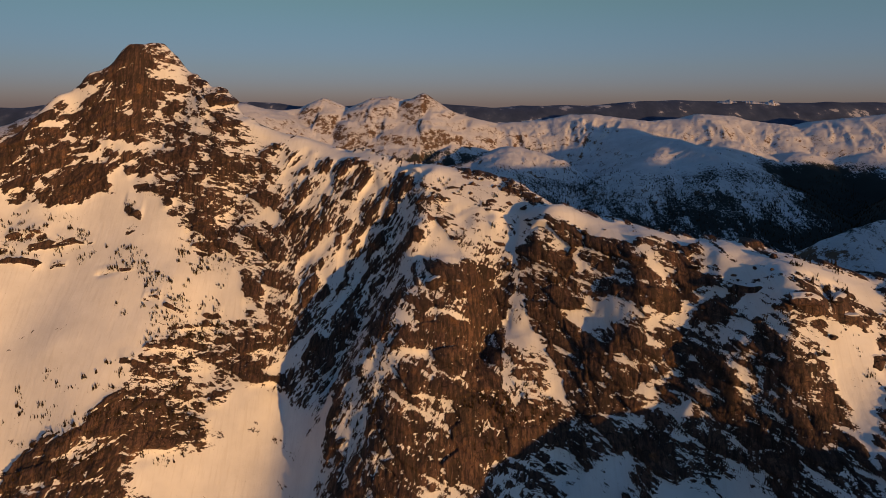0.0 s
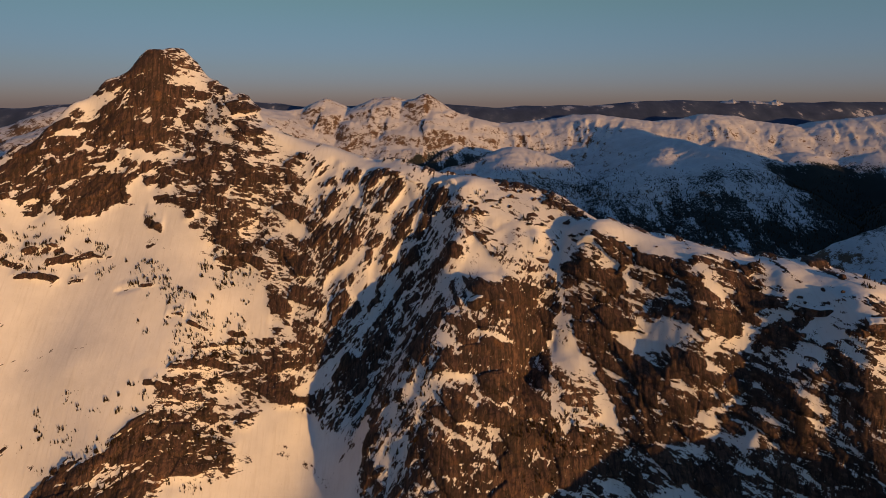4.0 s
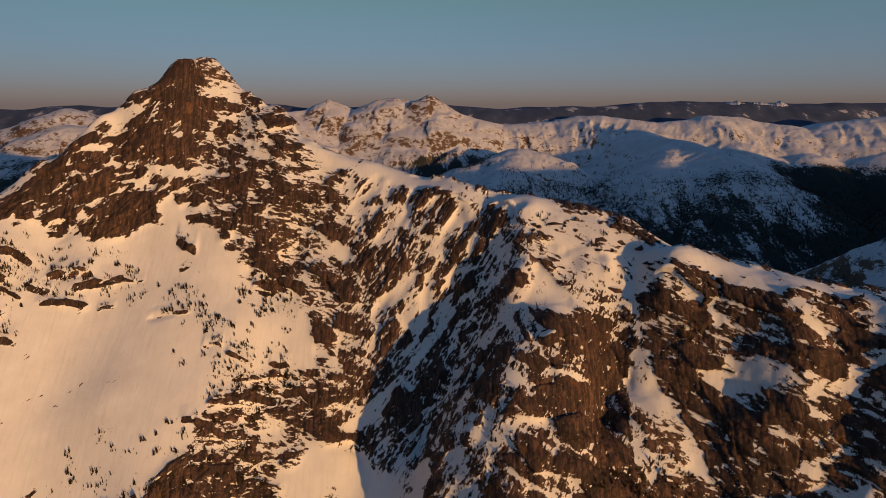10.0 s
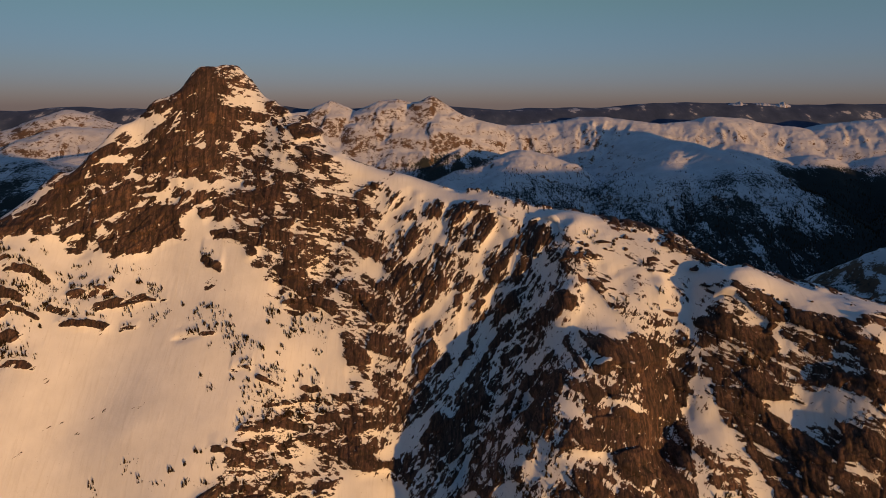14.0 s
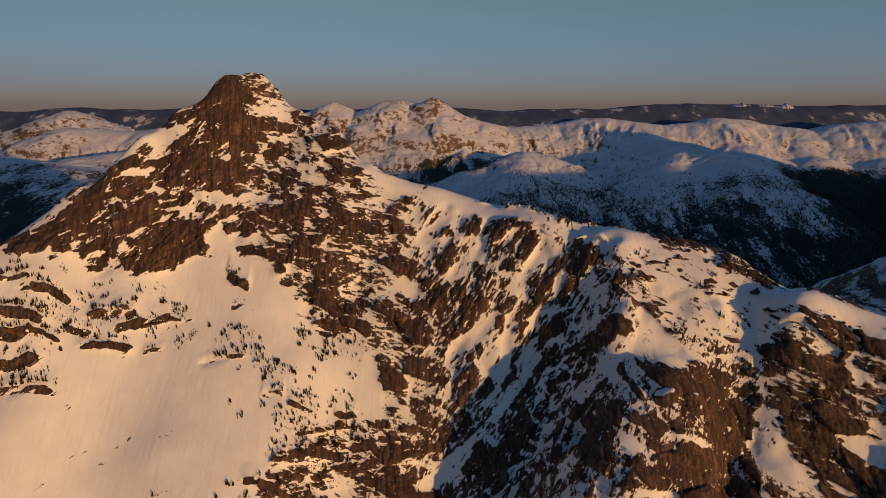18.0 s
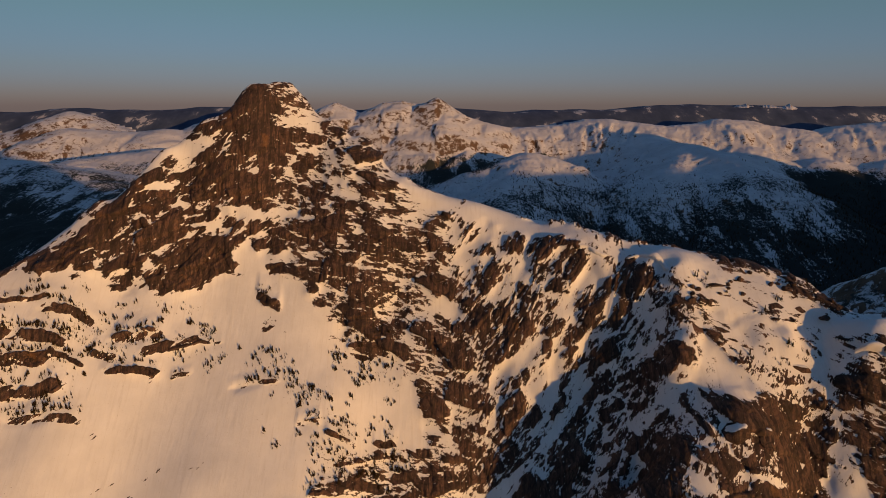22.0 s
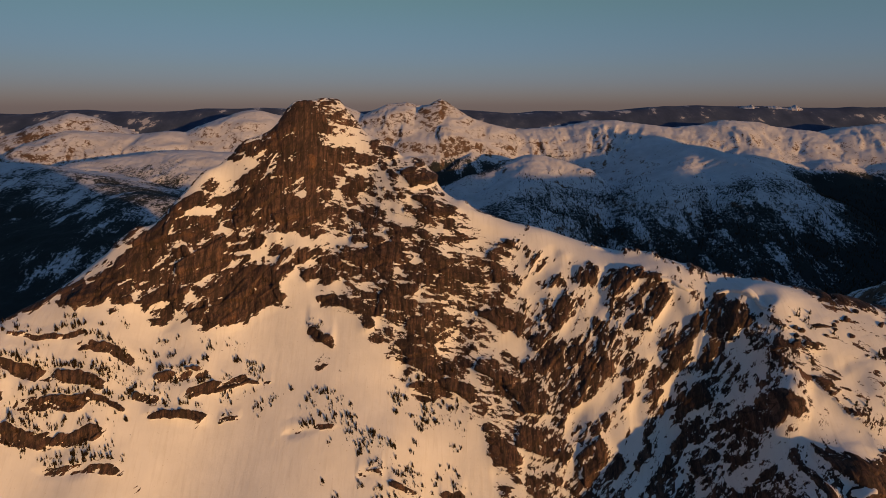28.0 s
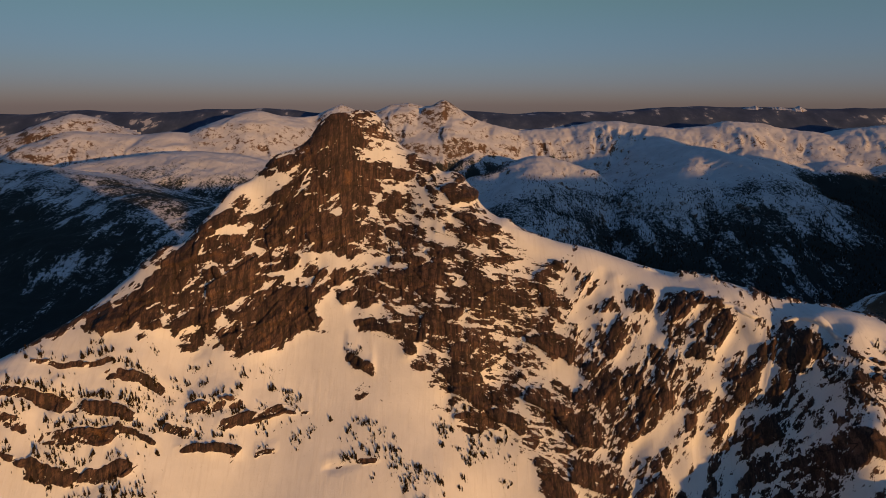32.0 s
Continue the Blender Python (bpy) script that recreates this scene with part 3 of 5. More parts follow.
snow("far west slope", [(-440, 290), (-440, 350), (-330, 355), (-299.8, 349.7), (-290, 315), (-300, 280), (-260, 250), (-340, 220)])
snow("far west foot", [(-310, 320), (-210.2, 327.4), (-200, 270), (-215, 240), (-330, 240)])
snow("far side of the crest", [(-135.6, 402.9), (-61.5, 375.4), (-15, 351), (25, 340), (65, 317), (110, 277), (180, 243), (225, 218), (225, 260), (120, 330), (40, 375), (-60, 420), (-130, 450)], 5.2, 2.0, 2.0)
snow("upper fan", [(-155.3, 400.1), (-147.9, 396.1), (-141.1, 391.8), (-128.8, 390.3), (-113.1, 391), (-97.4, 381), (-113.8, 382.2), (-129, 383.1), (-138.6, 385.8), (-149.6, 388.5), (-153.2, 392.2)], 1.2, 1.5, 3.0)
snow("apron head", [(-203.5, 377), (-197.9, 376.4), (-193.7, 374.3), (-182.9, 374.1), (-174.7, 374.1), (-166.2, 370.8), (-164.7, 368.7), (-206.1, 372.7), (-205.6, 375.3)], 4.5, 0.8, 1.5)
snow("east ledge", [(-148.2, 375.2), (-144, 374.8), (-141.2, 373.6), (-146.7, 373.2)], 3.2, 0.6, 1.0)
snow("east band", [(-138.6, 374.5), (-125.2, 376.2), (-121.1, 375.5), (-133.2, 372.8), (-141.2, 371.6)], 3.0, 0.8, 1.5)
snow("lower east patch", [(-153.7, 372.5), (-148, 370.2), (-143.7, 366.8), (-149.4, 367.6), (-152.9, 370.5)], 3.4, 0.7, 1.0)
rock("west slab", [(-227.9, 389.7), (-212.8, 389.9), (-201.4, 388.6), (-202.7, 385.6), (-214.2, 385.3), (-225.8, 384.6), (-233.7, 388.9)], -1.6)
rock("centre slab", [(-198.9, 390.8), (-179.6, 403.5), (-161.8, 396.1), (-158.5, 390.6), (-167.4, 389.4), (-185.4, 387.2), (-198.6, 386.1)], -1.8)
rock("summit wall", [(-194.2, 403.8), (-179.1, 408.9), (-166, 411.6), (-167.9, 408.3), (-181, 404), (-190.3, 399.5), (-197.8, 397.7)], -1.8)
rock("west buttress", [(-270, 375.4), (-260.4, 381.6), (-248.2, 378), (-237.5, 380.6), (-216, 383.1), (-205.4, 377.5), (-208.3, 370.4), (-223.7, 365.5), (-248.7, 359.9), (-263.6, 360)], -1.5)
snow("dome snowfield", [(-11.1, 293.5), (-2.4, 298.4), (10.4, 305.1), (27.8, 302.2), (29.2, 296.9), (19.9, 292.3), (27.7, 290), (31.5, 292.8), (35.4, 289.1), (35.1, 284.1), (29.1, 285.4), (19.7, 285.3), (9.7, 283.7), (2.8, 277.1), (-6, 286), (-11.8, 291.6)], 5.2, 1.5, 2.5)
snow("chute fan", [(30.7, 278.6), (35.2, 272.7), (41.7, 263.7), (48.4, 253.5), (52.2, 246), (53, 239.8), (45.8, 243.4), (36.5, 242.9), (31.6, 239.8), (26, 244), (25.4, 253.9), (27.7, 271.4), (29.1, 276.3)], 5.2, 1.0, 2.0)
snow("couloir", [(-42.9, 322), (-47.1, 319.4), (-56.2, 314.5), (-65.3, 308.8), (-77.4, 309.5), (-93.3, 307.5), (-92.9, 304.8), (-75, 306.4), (-63.1, 306.5), (-52.2, 312.8), (-43.9, 317.9), (-39.4, 319.2)], 5.0, 0.8, 1.0)
snow("couloir branch", [(-7.9, 293), (-22.9, 298), (-35.4, 300.6), (-33.3, 297.9), (-21, 293), (-5.8, 289.2)], 2.8, 0.8, 1.5)
snow("spur flank snow", [(-25.9, 258.6), (-13.5, 247), (-22.8, 248.3), (-30.8, 245.5), (-46, 245), (-49, 255.3), (-42.2, 262.5), (-36.8, 263.8)], 2.3, 3.0, 4.0)
snow("spur collar", [(-4.7, 262.7), (6.1, 262.5), (13.2, 266), (6.1, 259.9), (-5.9, 261)], 3.6, 0.6, 1.0)
snow("spur tooth", [(-10.5, 247.9), (-5.7, 246.8), (-4.2, 242.5)], 3.6, 0.5, 0.8)
snow("spur notch", [(-1.2, 242.6), (1.9, 244.2), (4.3, 242.7)], 3.6, 0.5, 0.8)
snow("spur flake", [(5.9, 242.8), (8.4, 247.4), (10, 245.8)], 3.6, 0.5, 0.8)
snow("spur foot patch", [(2.5, 230.4), (7, 229), (11.4, 227.1), (9.1, 227), (4, 229.1)], 3.6, 0.5, 0.8)
rock("spur slab", [(-0.3, 261.4), (19.4, 279.9), (33.9, 275.3), (27.7, 271.4), (24.5, 246), (11.7, 240), (-10.4, 246.4), (-12.4, 256.5)], -2.2)
rock("spur low slab", [(-22.5, 245.6), (2.5, 238.1), (17.5, 231.2), (32.4, 230.1), (11.2, 221), (-31.9, 237.9)], -2.0)
rock("couloir wall", [(-41, 319.2), (-28.9, 314.9), (-12.7, 297.8), (-10, 293.5), (-28.3, 305.1), (-41.2, 301.8), (-62.1, 294.3), (-76.3, 299.9), (-63.1, 305.8)], -1.6)
rock("cliff prow", [(38.6, 292.3), (61.8, 276.2), (57.8, 247.5), (50.2, 250.1), (35.3, 273.9), (34.7, 283.5)], -2.4)
rock("cliff under the plateau", [(46.4, 278.6), (64.6, 274.6), (86, 259.9), (87.9, 250.3), (100.3, 246.3), (87.6, 242.3), (73.5, 253.7), (61.1, 259.4), (55, 262.3), (45.4, 263.3)], -2.4)
snow("cliff strip", [(58.7, 273.2), (62, 271.9), (63.4, 264.1), (60.9, 266.3)], 4.6, 0.5, 0.6)
snow("cliff notch", [(84, 256.6), (88.6, 258.9), (96, 250.9), (98.1, 248.4), (88.1, 251.2)], 4.4, 0.6, 1.0)
snow("bowl band", [(91.7, 240.7), (112.4, 239.4), (120.3, 238.9), (120.2, 236.9), (111.6, 236.3), (101.8, 239.4), (92.9, 238.8)], 2.6, 1.5, 2.5)
rock("bowl depths", [(53.5, 251.3), (85.3, 227.6), (114.9, 213.3), (136.7, 207.1), (136.1, 197.4), (144.7, 187.8), (137.2, 172.1), (117.6, 189.7), (74.5, 216), (42.5, 235.7)], -1.0)
cover([(-88.5, 301.6), (-78.1, 298.6), (-69.6, 293.6), (-66.5, 291.3), (-51.1, 269.5), (-51, 268.6), (-67, 290.8), (-71.5, 294), (-78, 297.9), (-88.4, 300.9)], -9.0, 0.5, 0.6)
snow("broken east face", [(-152, 389.9), (-128, 408), (-77, 372.3), (-74, 349.5), (-107, 351.7), (-131.2, 356.1), (-156.7, 358.1), (-180.9, 367.8), (-184.8, 374.4), (-159.9, 370.5), (-149.8, 376.5)], 0.8, 4.0, 5.0)
rock("east arete", [(-130, 403.3), (-130.9, 389.7), (-138.3, 393), (-147.8, 397), (-155.3, 402.4), (-161.5, 410.3), (-170, 418.7), (-178.2, 415.8)], -4.0)
rock("east arete blocks", [(-147.1, 404.2), (-155.2, 401.2), (-161.6, 409.3)], -2.0)


COVER = np.clip(COVER - 0.55 - 0.1 * ease(10, 40, X) - 0.85 * ease(-150, -110, X), -3.2, 5.2)
bare_slab([(-9.8, 258), (1, 261), (12.3, 265.3), (30.3, 276.4), (28.3, 259.9), (15.8, 241.9), (0.2, 240.3), (-11.3, 242.2)])
bare_slab([(7.4, 276.9), (19.5, 285.4), (33.6, 283.1), (35.1, 276.4), (30.3, 275.7), (18.6, 271.9), (11.2, 269.4), (1.2, 266)])
bare_slab([(-43, 317.5), (-12.3, 296.6), (-9.3, 294.5), (-26.1, 300.2), (-47.1, 303.9), (-54.4, 293.5), (-76.1, 299.7), (-73.4, 306), (-58.8, 308.6)])
bare_slab([(37, 289.2), (44.9, 278.5), (84.3, 260.7), (81.4, 246.6), (57.7, 261.8), (51.9, 257.6), (47.4, 253.5), (40, 266.2), (37.9, 271.7), (35.9, 278.2)])
bare_slab([(49.8, 252.1), (55.7, 257), (80.7, 242.9), (79.6, 234.8), (61.8, 242.2), (53.8, 245.6)])
bare_slab([(52.1, 270.9), (99, 250.7), (104.1, 246.4), (87.8, 241.9), (74.7, 252.6), (55.7, 261.4), (52.8, 266)])
bare_slab([(54, 257.5), (83.6, 241.3), (84.1, 237.4), (70.2, 244.9), (67.4, 240.9), (57.3, 243.7), (50.6, 250.6)])
bare_slab([(102.9, 241.8), (124.7, 231.7), (120.7, 230.7), (109.8, 233.1), (102.3, 239.3)])
bare_slab([(129.9, 218), (145.7, 220), (140.8, 210.6), (122.9, 211.7), (118.5, 218.3), (119.1, 222.2), (124.4, 219), (127.5, 212.3)])
bare_slab([(66.7, 270.5), (86.7, 259.8), (83.1, 258.2), (89.9, 250.4), (99.3, 248.3), (105.2, 244.9), (90.4, 242.8), (69.2, 256.3), (65.2, 264)])
bare_slab([(52.8, 256.3), (68, 251.7), (86.4, 239.6), (84.2, 237.4), (70.4, 244.6), (62.3, 241.3), (54, 245.9), (50.7, 252.2)])
bare_slab([(-84.7, 344.2), (-66.8, 342.6), (-58.8, 340.5), (-63.4, 336.3), (-79, 330.1), (-87.2, 334.3)])
bare_slab([(-73.7, 319.9), (-62.9, 319.8), (-58.3, 316.1), (-64.2, 310.6), (-71.7, 309.7), (-79.7, 315.3)])
bare_slab([(-56.7, 312.9), (-43.2, 318.9), (-13.1, 300.8), (-10.8, 296.8), (-25.1, 300.3), (-37.6, 303.3), (-47.8, 301), (-62.3, 298.7), (-76, 304.4)])
bare_slab([(-180.1, 402.8), (-173.4, 404.6), (-166.3, 401.3), (-157.6, 394), (-157.1, 384.5), (-166.5, 387), (-171.9, 387.3), (-179.9, 387.8), (-181.1, 398.4)])
bare_slab([(-192.2, 404.3), (-181.9, 409.1), (-165.7, 411.9), (-168.3, 408.7), (-178.9, 405.1), (-184.1, 402.3), (-191.6, 398.2), (-196.6, 397.3)])
bare_slab([(-222.9, 395), (-212.1, 395.9), (-196.8, 399.5), (-191.4, 396.9), (-195.4, 386.4), (-200.6, 386.6), (-205.6, 385.1), (-215, 385.9), (-222.1, 389.3), (-228.5, 395)])
bare_slab([(-265.7, 379), (-255.9, 381.3), (-245.9, 376.5), (-241.9, 375), (-245.9, 370.5), (-270.5, 370.7), (-270.1, 377.1)])
bare_slab([(-241.9, 375), (-236.1, 381.5), (-225.7, 379.7), (-230, 376.1), (-243.5, 370.9)])
bare_slab([(-271.4, 365.9), (-248.3, 370.3), (-245.2, 367.2), (-251.7, 362.7), (-261.3, 362.6), (-264.6, 366.5)])
bare_slab([(-227.7, 376.6), (-212.7, 378.7), (-205.8, 376.2), (-206.3, 370.6), (-218.7, 369), (-226.3, 369.8)])
bare_slab([(-137.3, 370), (-127.2, 372.7), (-114.6, 372.2), (-113.5, 367.8), (-127.3, 368.4), (-137.3, 365.7)])
bare_slab([(-142.6, 383.9), (-127.1, 380.9), (-116.9, 377.9), (-127.2, 376.8), (-137.4, 376.2), (-147.7, 379.1)])
bare_slab([(-153, 381.7), (-142.6, 381.5), (-142.5, 375.3), (-152.7, 376.4)])
bare_slab([(-189.6, 381), (-155.3, 375.6), (-152.5, 369.9), (-168.1, 373.5), (-186.6, 377.4)])
bare_slab([(-50.9, 348.4), (-43.3, 347.8), (-40.6, 345.3), (-44.1, 339.3), (-48.1, 340.7), (-50.7, 344)])
bare_slab([(-41.1, 343.2), (-33.7, 342.1), (-34.3, 340), (-40.5, 341)])
bare_slab([(-81.9, 363.4), (-76, 362.3), (-76.4, 359.5), (-83.4, 360.8)])
bare_slab([(-89.7, 370.7), (-84.8, 369.8), (-86.6, 365.2), (-90.1, 366.6)])
bare_slab([(-78.2, 346.5), (-68.2, 345.4), (-67.5, 342.6), (-62.6, 338.6), (-70.3, 338.7), (-81.1, 341.8)])
bare_slab([(-66.2, 350.9), (-57.2, 350.4), (-54.5, 346.9), (-58.4, 344.3), (-62.3, 347.2)])
bare_slab([(-112.5, 362.3), (-102.9, 359.1), (-95.9, 355.6), (-97.2, 353.9), (-105.5, 355.8), (-111.5, 358.6)])
bare_slab([(-57.5, 342.8), (-50.1, 341.4), (-50.9, 337.3), (-57.3, 337.6), (-60.2, 340.1)])
bare_slab([(-60.1, 358.5), (-53.5, 356.9), (-57.3, 355.1)])
bare_slab([(-64.1, 356), (-59.7, 354.8), (-63.2, 354.7)])
snow_patch([(34.4, 275.9), (39.1, 270.5), (39.6, 263), (47.4, 253.5), (51.4, 246.3), (52.1, 242.5), (26.2, 242.3), (27.4, 258.6), (31, 276.2)])
snow_patch([(-4.4, 260.8), (-1.7, 262.3), (6.5, 262.2), (13.9, 266.2), (6.4, 260.3)])
snow_patch([(-7.2, 254.6), (2.2, 257.4), (-1.8, 256.1)])
snow_patch([(-9.3, 244.2), (-4.9, 242.6), (-3.7, 240.6)])
snow_patch([(0.2, 241.4), (5.5, 244.1), (10.3, 247.9), (9.4, 244.1), (4.1, 242.7)])
snow_patch([(21, 275.3), (23.9, 275.4), (21.5, 273.1)])
snow_patch([(57.6, 261.3), (65.1, 260.5), (73.4, 254.2), (81.2, 245.4), (80.9, 243.9), (69.8, 253.2), (59.6, 257.6)])
snow_patch([(-6.3, 295.7), (8.9, 302.9), (28.4, 302.5), (28.9, 293.8), (31.8, 292.9), (34.9, 282.8), (20.9, 284.8), (7.8, 283.9), (-3.6, 286.7), (-10.8, 291.1)])
snow_patch([(33.9, 292.7), (40.4, 284.4), (37.7, 284), (34.5, 285.1)])
snow_patch([(42.6, 281.5), (47.6, 278.8), (47.4, 276.9)])
snow_patch([(-80.5, 308.5), (-65.3, 308.8), (-51.4, 319), (-44.1, 322.9), (-41.5, 320.1), (-47.9, 315.8), (-58.8, 309.4), (-70, 306), (-80.1, 304.8)])
snow_patch([(-26, 299.1), (-19.8, 292.2), (-30.8, 299.8), (-39, 304.6)])
snow_patch([(-24.6, 257.6), (-17.9, 263.2), (-15.2, 260.3), (-21.8, 253.6), (-28.4, 250.8), (-32.6, 253.8)])
snow_patch([(56.7, 260.5), (65.7, 260.3), (74.8, 253.1), (69.1, 255.5), (66.1, 256.2), (57.6, 258.6)])
snow_patch([(102.2, 242.7), (113.5, 239), (120.9, 238.2), (120.7, 235.4), (111.3, 238), (102.9, 241.8)])
snow_patch([(83.5, 240.6), (92.7, 242.8), (101.3, 243.1), (100.5, 239.7), (88.7, 240.1)])
snow_patch([(74.1, 249.8), (88.9, 241.7), (82.7, 241.9), (73.9, 248.4)])
snow_patch([(85.2, 238.2), (89.4, 238), (90.3, 236.9), (87.1, 236.9)])
snow_patch([(70, 243.9), (79.1, 237.7), (81.8, 235.1), (73.3, 239.4)])
snow_patch([(67, 241.7), (68.6, 241.7), (72, 237.7)])
snow_patch([(78.5, 232.9), (90.5, 232.5), (101.9, 230.8), (102.4, 229.4), (94.1, 230.4), (84.9, 229.6)])
snow_patch([(90.8, 225.3), (97.5, 220.5), (97.6, 217.5), (92.5, 218.9)])
snow_patch([(112.3, 225), (116, 223.2), (117.5, 217.9), (112.8, 221.7)])
snow_patch([(113.7, 216.8), (119.2, 215), (117.4, 214.4)])
snow_patch([(122.8, 221.1), (126.5, 211.6), (124.8, 213.4), (122.4, 217.8)])
snow_patch([(109.9, 218.2), (114.8, 214.3), (119.7, 209.7), (113.8, 213.6)])
snow_patch([(110.7, 214.8), (118.3, 210.4), (120.5, 207.2), (112.8, 212.4)])
snow_patch([(62.1, 234.4), (85.3, 226.9), (79.6, 227.6), (67.8, 231.2)])
snow_patch([(109.9, 228), (121, 229.3), (125, 230.2), (127.2, 223.5), (121.7, 222.5), (118.8, 223.6), (110.1, 223.9)])
snow_patch([(58.2, 273.3), (60.8, 272.9), (63.3, 264.5), (60.9, 267)])
snow_patch([(55.9, 261.4), (65.6, 260.3), (76.7, 251.9), (68.4, 256.5), (82.8, 243.2), (82.6, 242.5), (71.9, 250.1), (58.2, 257.8)])
snow_patch([(81.6, 259.2), (89.2, 258.5), (95.6, 254.2), (101.4, 252.4), (100.3, 251.1), (97.6, 249.1), (90.2, 251)])
snow_patch([(88.6, 240.5), (102, 243), (110.2, 240.8), (109.7, 239.5), (101.6, 239.3), (88.5, 240.2)])
snow_patch([(70.1, 243.7), (80.6, 236.3), (82.8, 234.2), (74.2, 238.9)])
snow_patch([(67, 242), (68.4, 242), (71.5, 238.5)])
snow_patch([(84.4, 238.5), (90, 238), (88.7, 236.7)])
snow_patch([(92.3, 238.9), (98.8, 236.2), (96.4, 236.9)])
snow_patch([(-83.6, 351.3), (-73.6, 348.7), (-75, 345.9), (-81.8, 348.6)])
snow_patch([(-67.6, 322.5), (-58.5, 326.1), (-52.3, 324.7), (-56.8, 318.4), (-64.4, 319.2)])
snow_patch([(-78.7, 326.1), (-71.1, 331.5), (-60.2, 331.6), (-70.9, 327.4)])
snow_patch([(-35.6, 327.3), (-32.5, 330.7), (-30.5, 323.5), (-38.6, 324.6)])
snow_patch([(-90, 308.2), (-70.1, 307.1), (-49.3, 316.9), (-43.2, 320.4), (-41.7, 319), (-55.2, 312.8), (-73.1, 306.4), (-88.4, 307.3)])
snow_patch([(-37.6, 304.3), (-25.2, 298.5), (-24.1, 295.3), (-34.8, 302.7)])
snow_patch([(-26.8, 257.6), (-20.4, 263.7), (-18.1, 261.7), (-24.7, 254.1)])
snow_patch([(-109.4, 319.6), (-100.1, 319.8), (-95.3, 317.1), (-105.9, 316)])
snow_patch([(-103.4, 320.9), (-99, 323.7), (-99.4, 320.5)])
snow_patch([(-196.8, 412.1), (-190.4, 414.3), (-185.1, 415.7), (-183.1, 415.2), (-189, 413.8), (-195.9, 411.6)])
snow_patch([(-195, 407.4), (-180.7, 412.6), (-182, 411.7), (-193.7, 407.8)])
snow_patch([(-191.1, 407.6), (-188.7, 409.4), (-180.7, 411.5), (-169, 417.5), (-168.8, 415.3), (-167.1, 412.2), (-173.9, 411.1), (-181.9, 409.5), (-188.6, 407.9)])
snow_patch([(-178.9, 404.8), (-168.3, 408.7), (-164.2, 409.3), (-156.6, 400.4), (-155.7, 393.1), (-159.2, 397.7), (-167.8, 402.6), (-172.1, 404.7), (-177.5, 403.7)])
snow_patch([(-208.4, 407.6), (-205.7, 408.5), (-200.4, 409.7), (-204.1, 406.6)])
snow_patch([(-201.4, 406.6), (-199, 408.8), (-198.4, 407.6)])
snow_patch([(-220.1, 403.7), (-216.3, 405.2), (-211, 406.7), (-213.2, 403.5)])
snow_patch([(-223.9, 401.9), (-221.5, 403.8), (-212.7, 400.3), (-221.1, 401.4)])
snow_patch([(-207.1, 398.8), (-199.7, 402.1), (-194.8, 404.9), (-195.9, 403.4), (-205.8, 398.9)])
snow_patch([(-223.2, 397), (-209.6, 397), (-212.2, 396.1), (-221.7, 396.4)])
snow_patch([(-235.9, 404.4), (-226.3, 399), (-239.9, 399.6), (-243.5, 393.9), (-246.8, 391.4), (-252.8, 388.7), (-248.7, 392.9), (-240.6, 401.9)])
snow_patch([(-209, 391.7), (-206.3, 391.3), (-202.2, 389.5), (-204.9, 389.7)])
snow_patch([(-201.3, 393), (-197.7, 395.3), (-194.3, 395.1), (-197.5, 393.4)])
snow_patch([(-192.4, 393.8), (-183.8, 399.5), (-180, 401.1), (-181.1, 398.4), (-186.2, 396.7)])
snow_patch([(-182.8, 402.5), (-177.5, 404.1), (-179.9, 400.7), (-181, 397.6), (-182.2, 399)])
snow_patch([(-245.4, 385.4), (-236.1, 392.8), (-222.4, 391.4), (-233.7, 392.8), (-238.4, 386.5), (-242.8, 384.9), (-254.1, 384.2), (-257.6, 386.6)])
snow_patch([(-237.8, 383.7), (-233.7, 387.5), (-227.1, 387), (-233.3, 385.6)])
snow_patch([(-252.4, 377.7), (-246.2, 377.7), (-243.5, 376.5), (-242, 375.2), (-245.7, 375.9)])
snow_patch([(-228.6, 381.4), (-221, 382.2), (-215.9, 383.2), (-212, 383), (-213.1, 381.5), (-216.9, 380.3), (-220.8, 380.8), (-224.5, 380.1)])
snow_patch([(-215.8, 385.9), (-210.9, 385), (-205.6, 385), (-200.6, 386.2), (-196.6, 385.2), (-188.9, 385.9), (-179.7, 385.3), (-179.5, 383.6), (-190, 383.9), (-197.5, 382.3), (-200, 381.4), (-205.4, 382.8), (-212, 383.3)])
snow_patch([(-190.2, 386), (-186.5, 387.4), (-179.9, 387), (-166.2, 383), (-164.6, 379.7), (-168.6, 380.3), (-179.3, 382.3), (-187.2, 382.7)])
snow_patch([(-169.2, 386.6), (-162.5, 386.1), (-156.2, 383.4), (-156.8, 380.5), (-163.6, 383.8)])
snow_patch([(-213.1, 381.7), (-210.4, 380.7), (-206, 377.9), (-208.9, 379.4)])
snow_patch([(-216.9, 380.5), (-213.4, 379.9), (-212.2, 379), (-215.4, 379.4)])
snow_patch([(-229.3, 378.4), (-223.7, 379.9), (-226.7, 378.2)])
snow_patch([(-244.4, 369.6), (-238.7, 371.1), (-242, 369.7)])
snow_patch([(-239.6, 369.9), (-235.7, 370.6), (-237.9, 369.6)])
snow_patch([(-247.3, 365.4), (-245.1, 367), (-240.2, 366.8), (-233.2, 368), (-228.7, 369.9), (-229.7, 368.5), (-240.1, 366.3), (-244.7, 364.9)])
snow_patch([(-226.8, 372.3), (-220.2, 374.3), (-225.6, 372.3)])
snow_patch([(-218.4, 374.1), (-215.9, 374.6), (-213.1, 372.7), (-214.9, 373)])
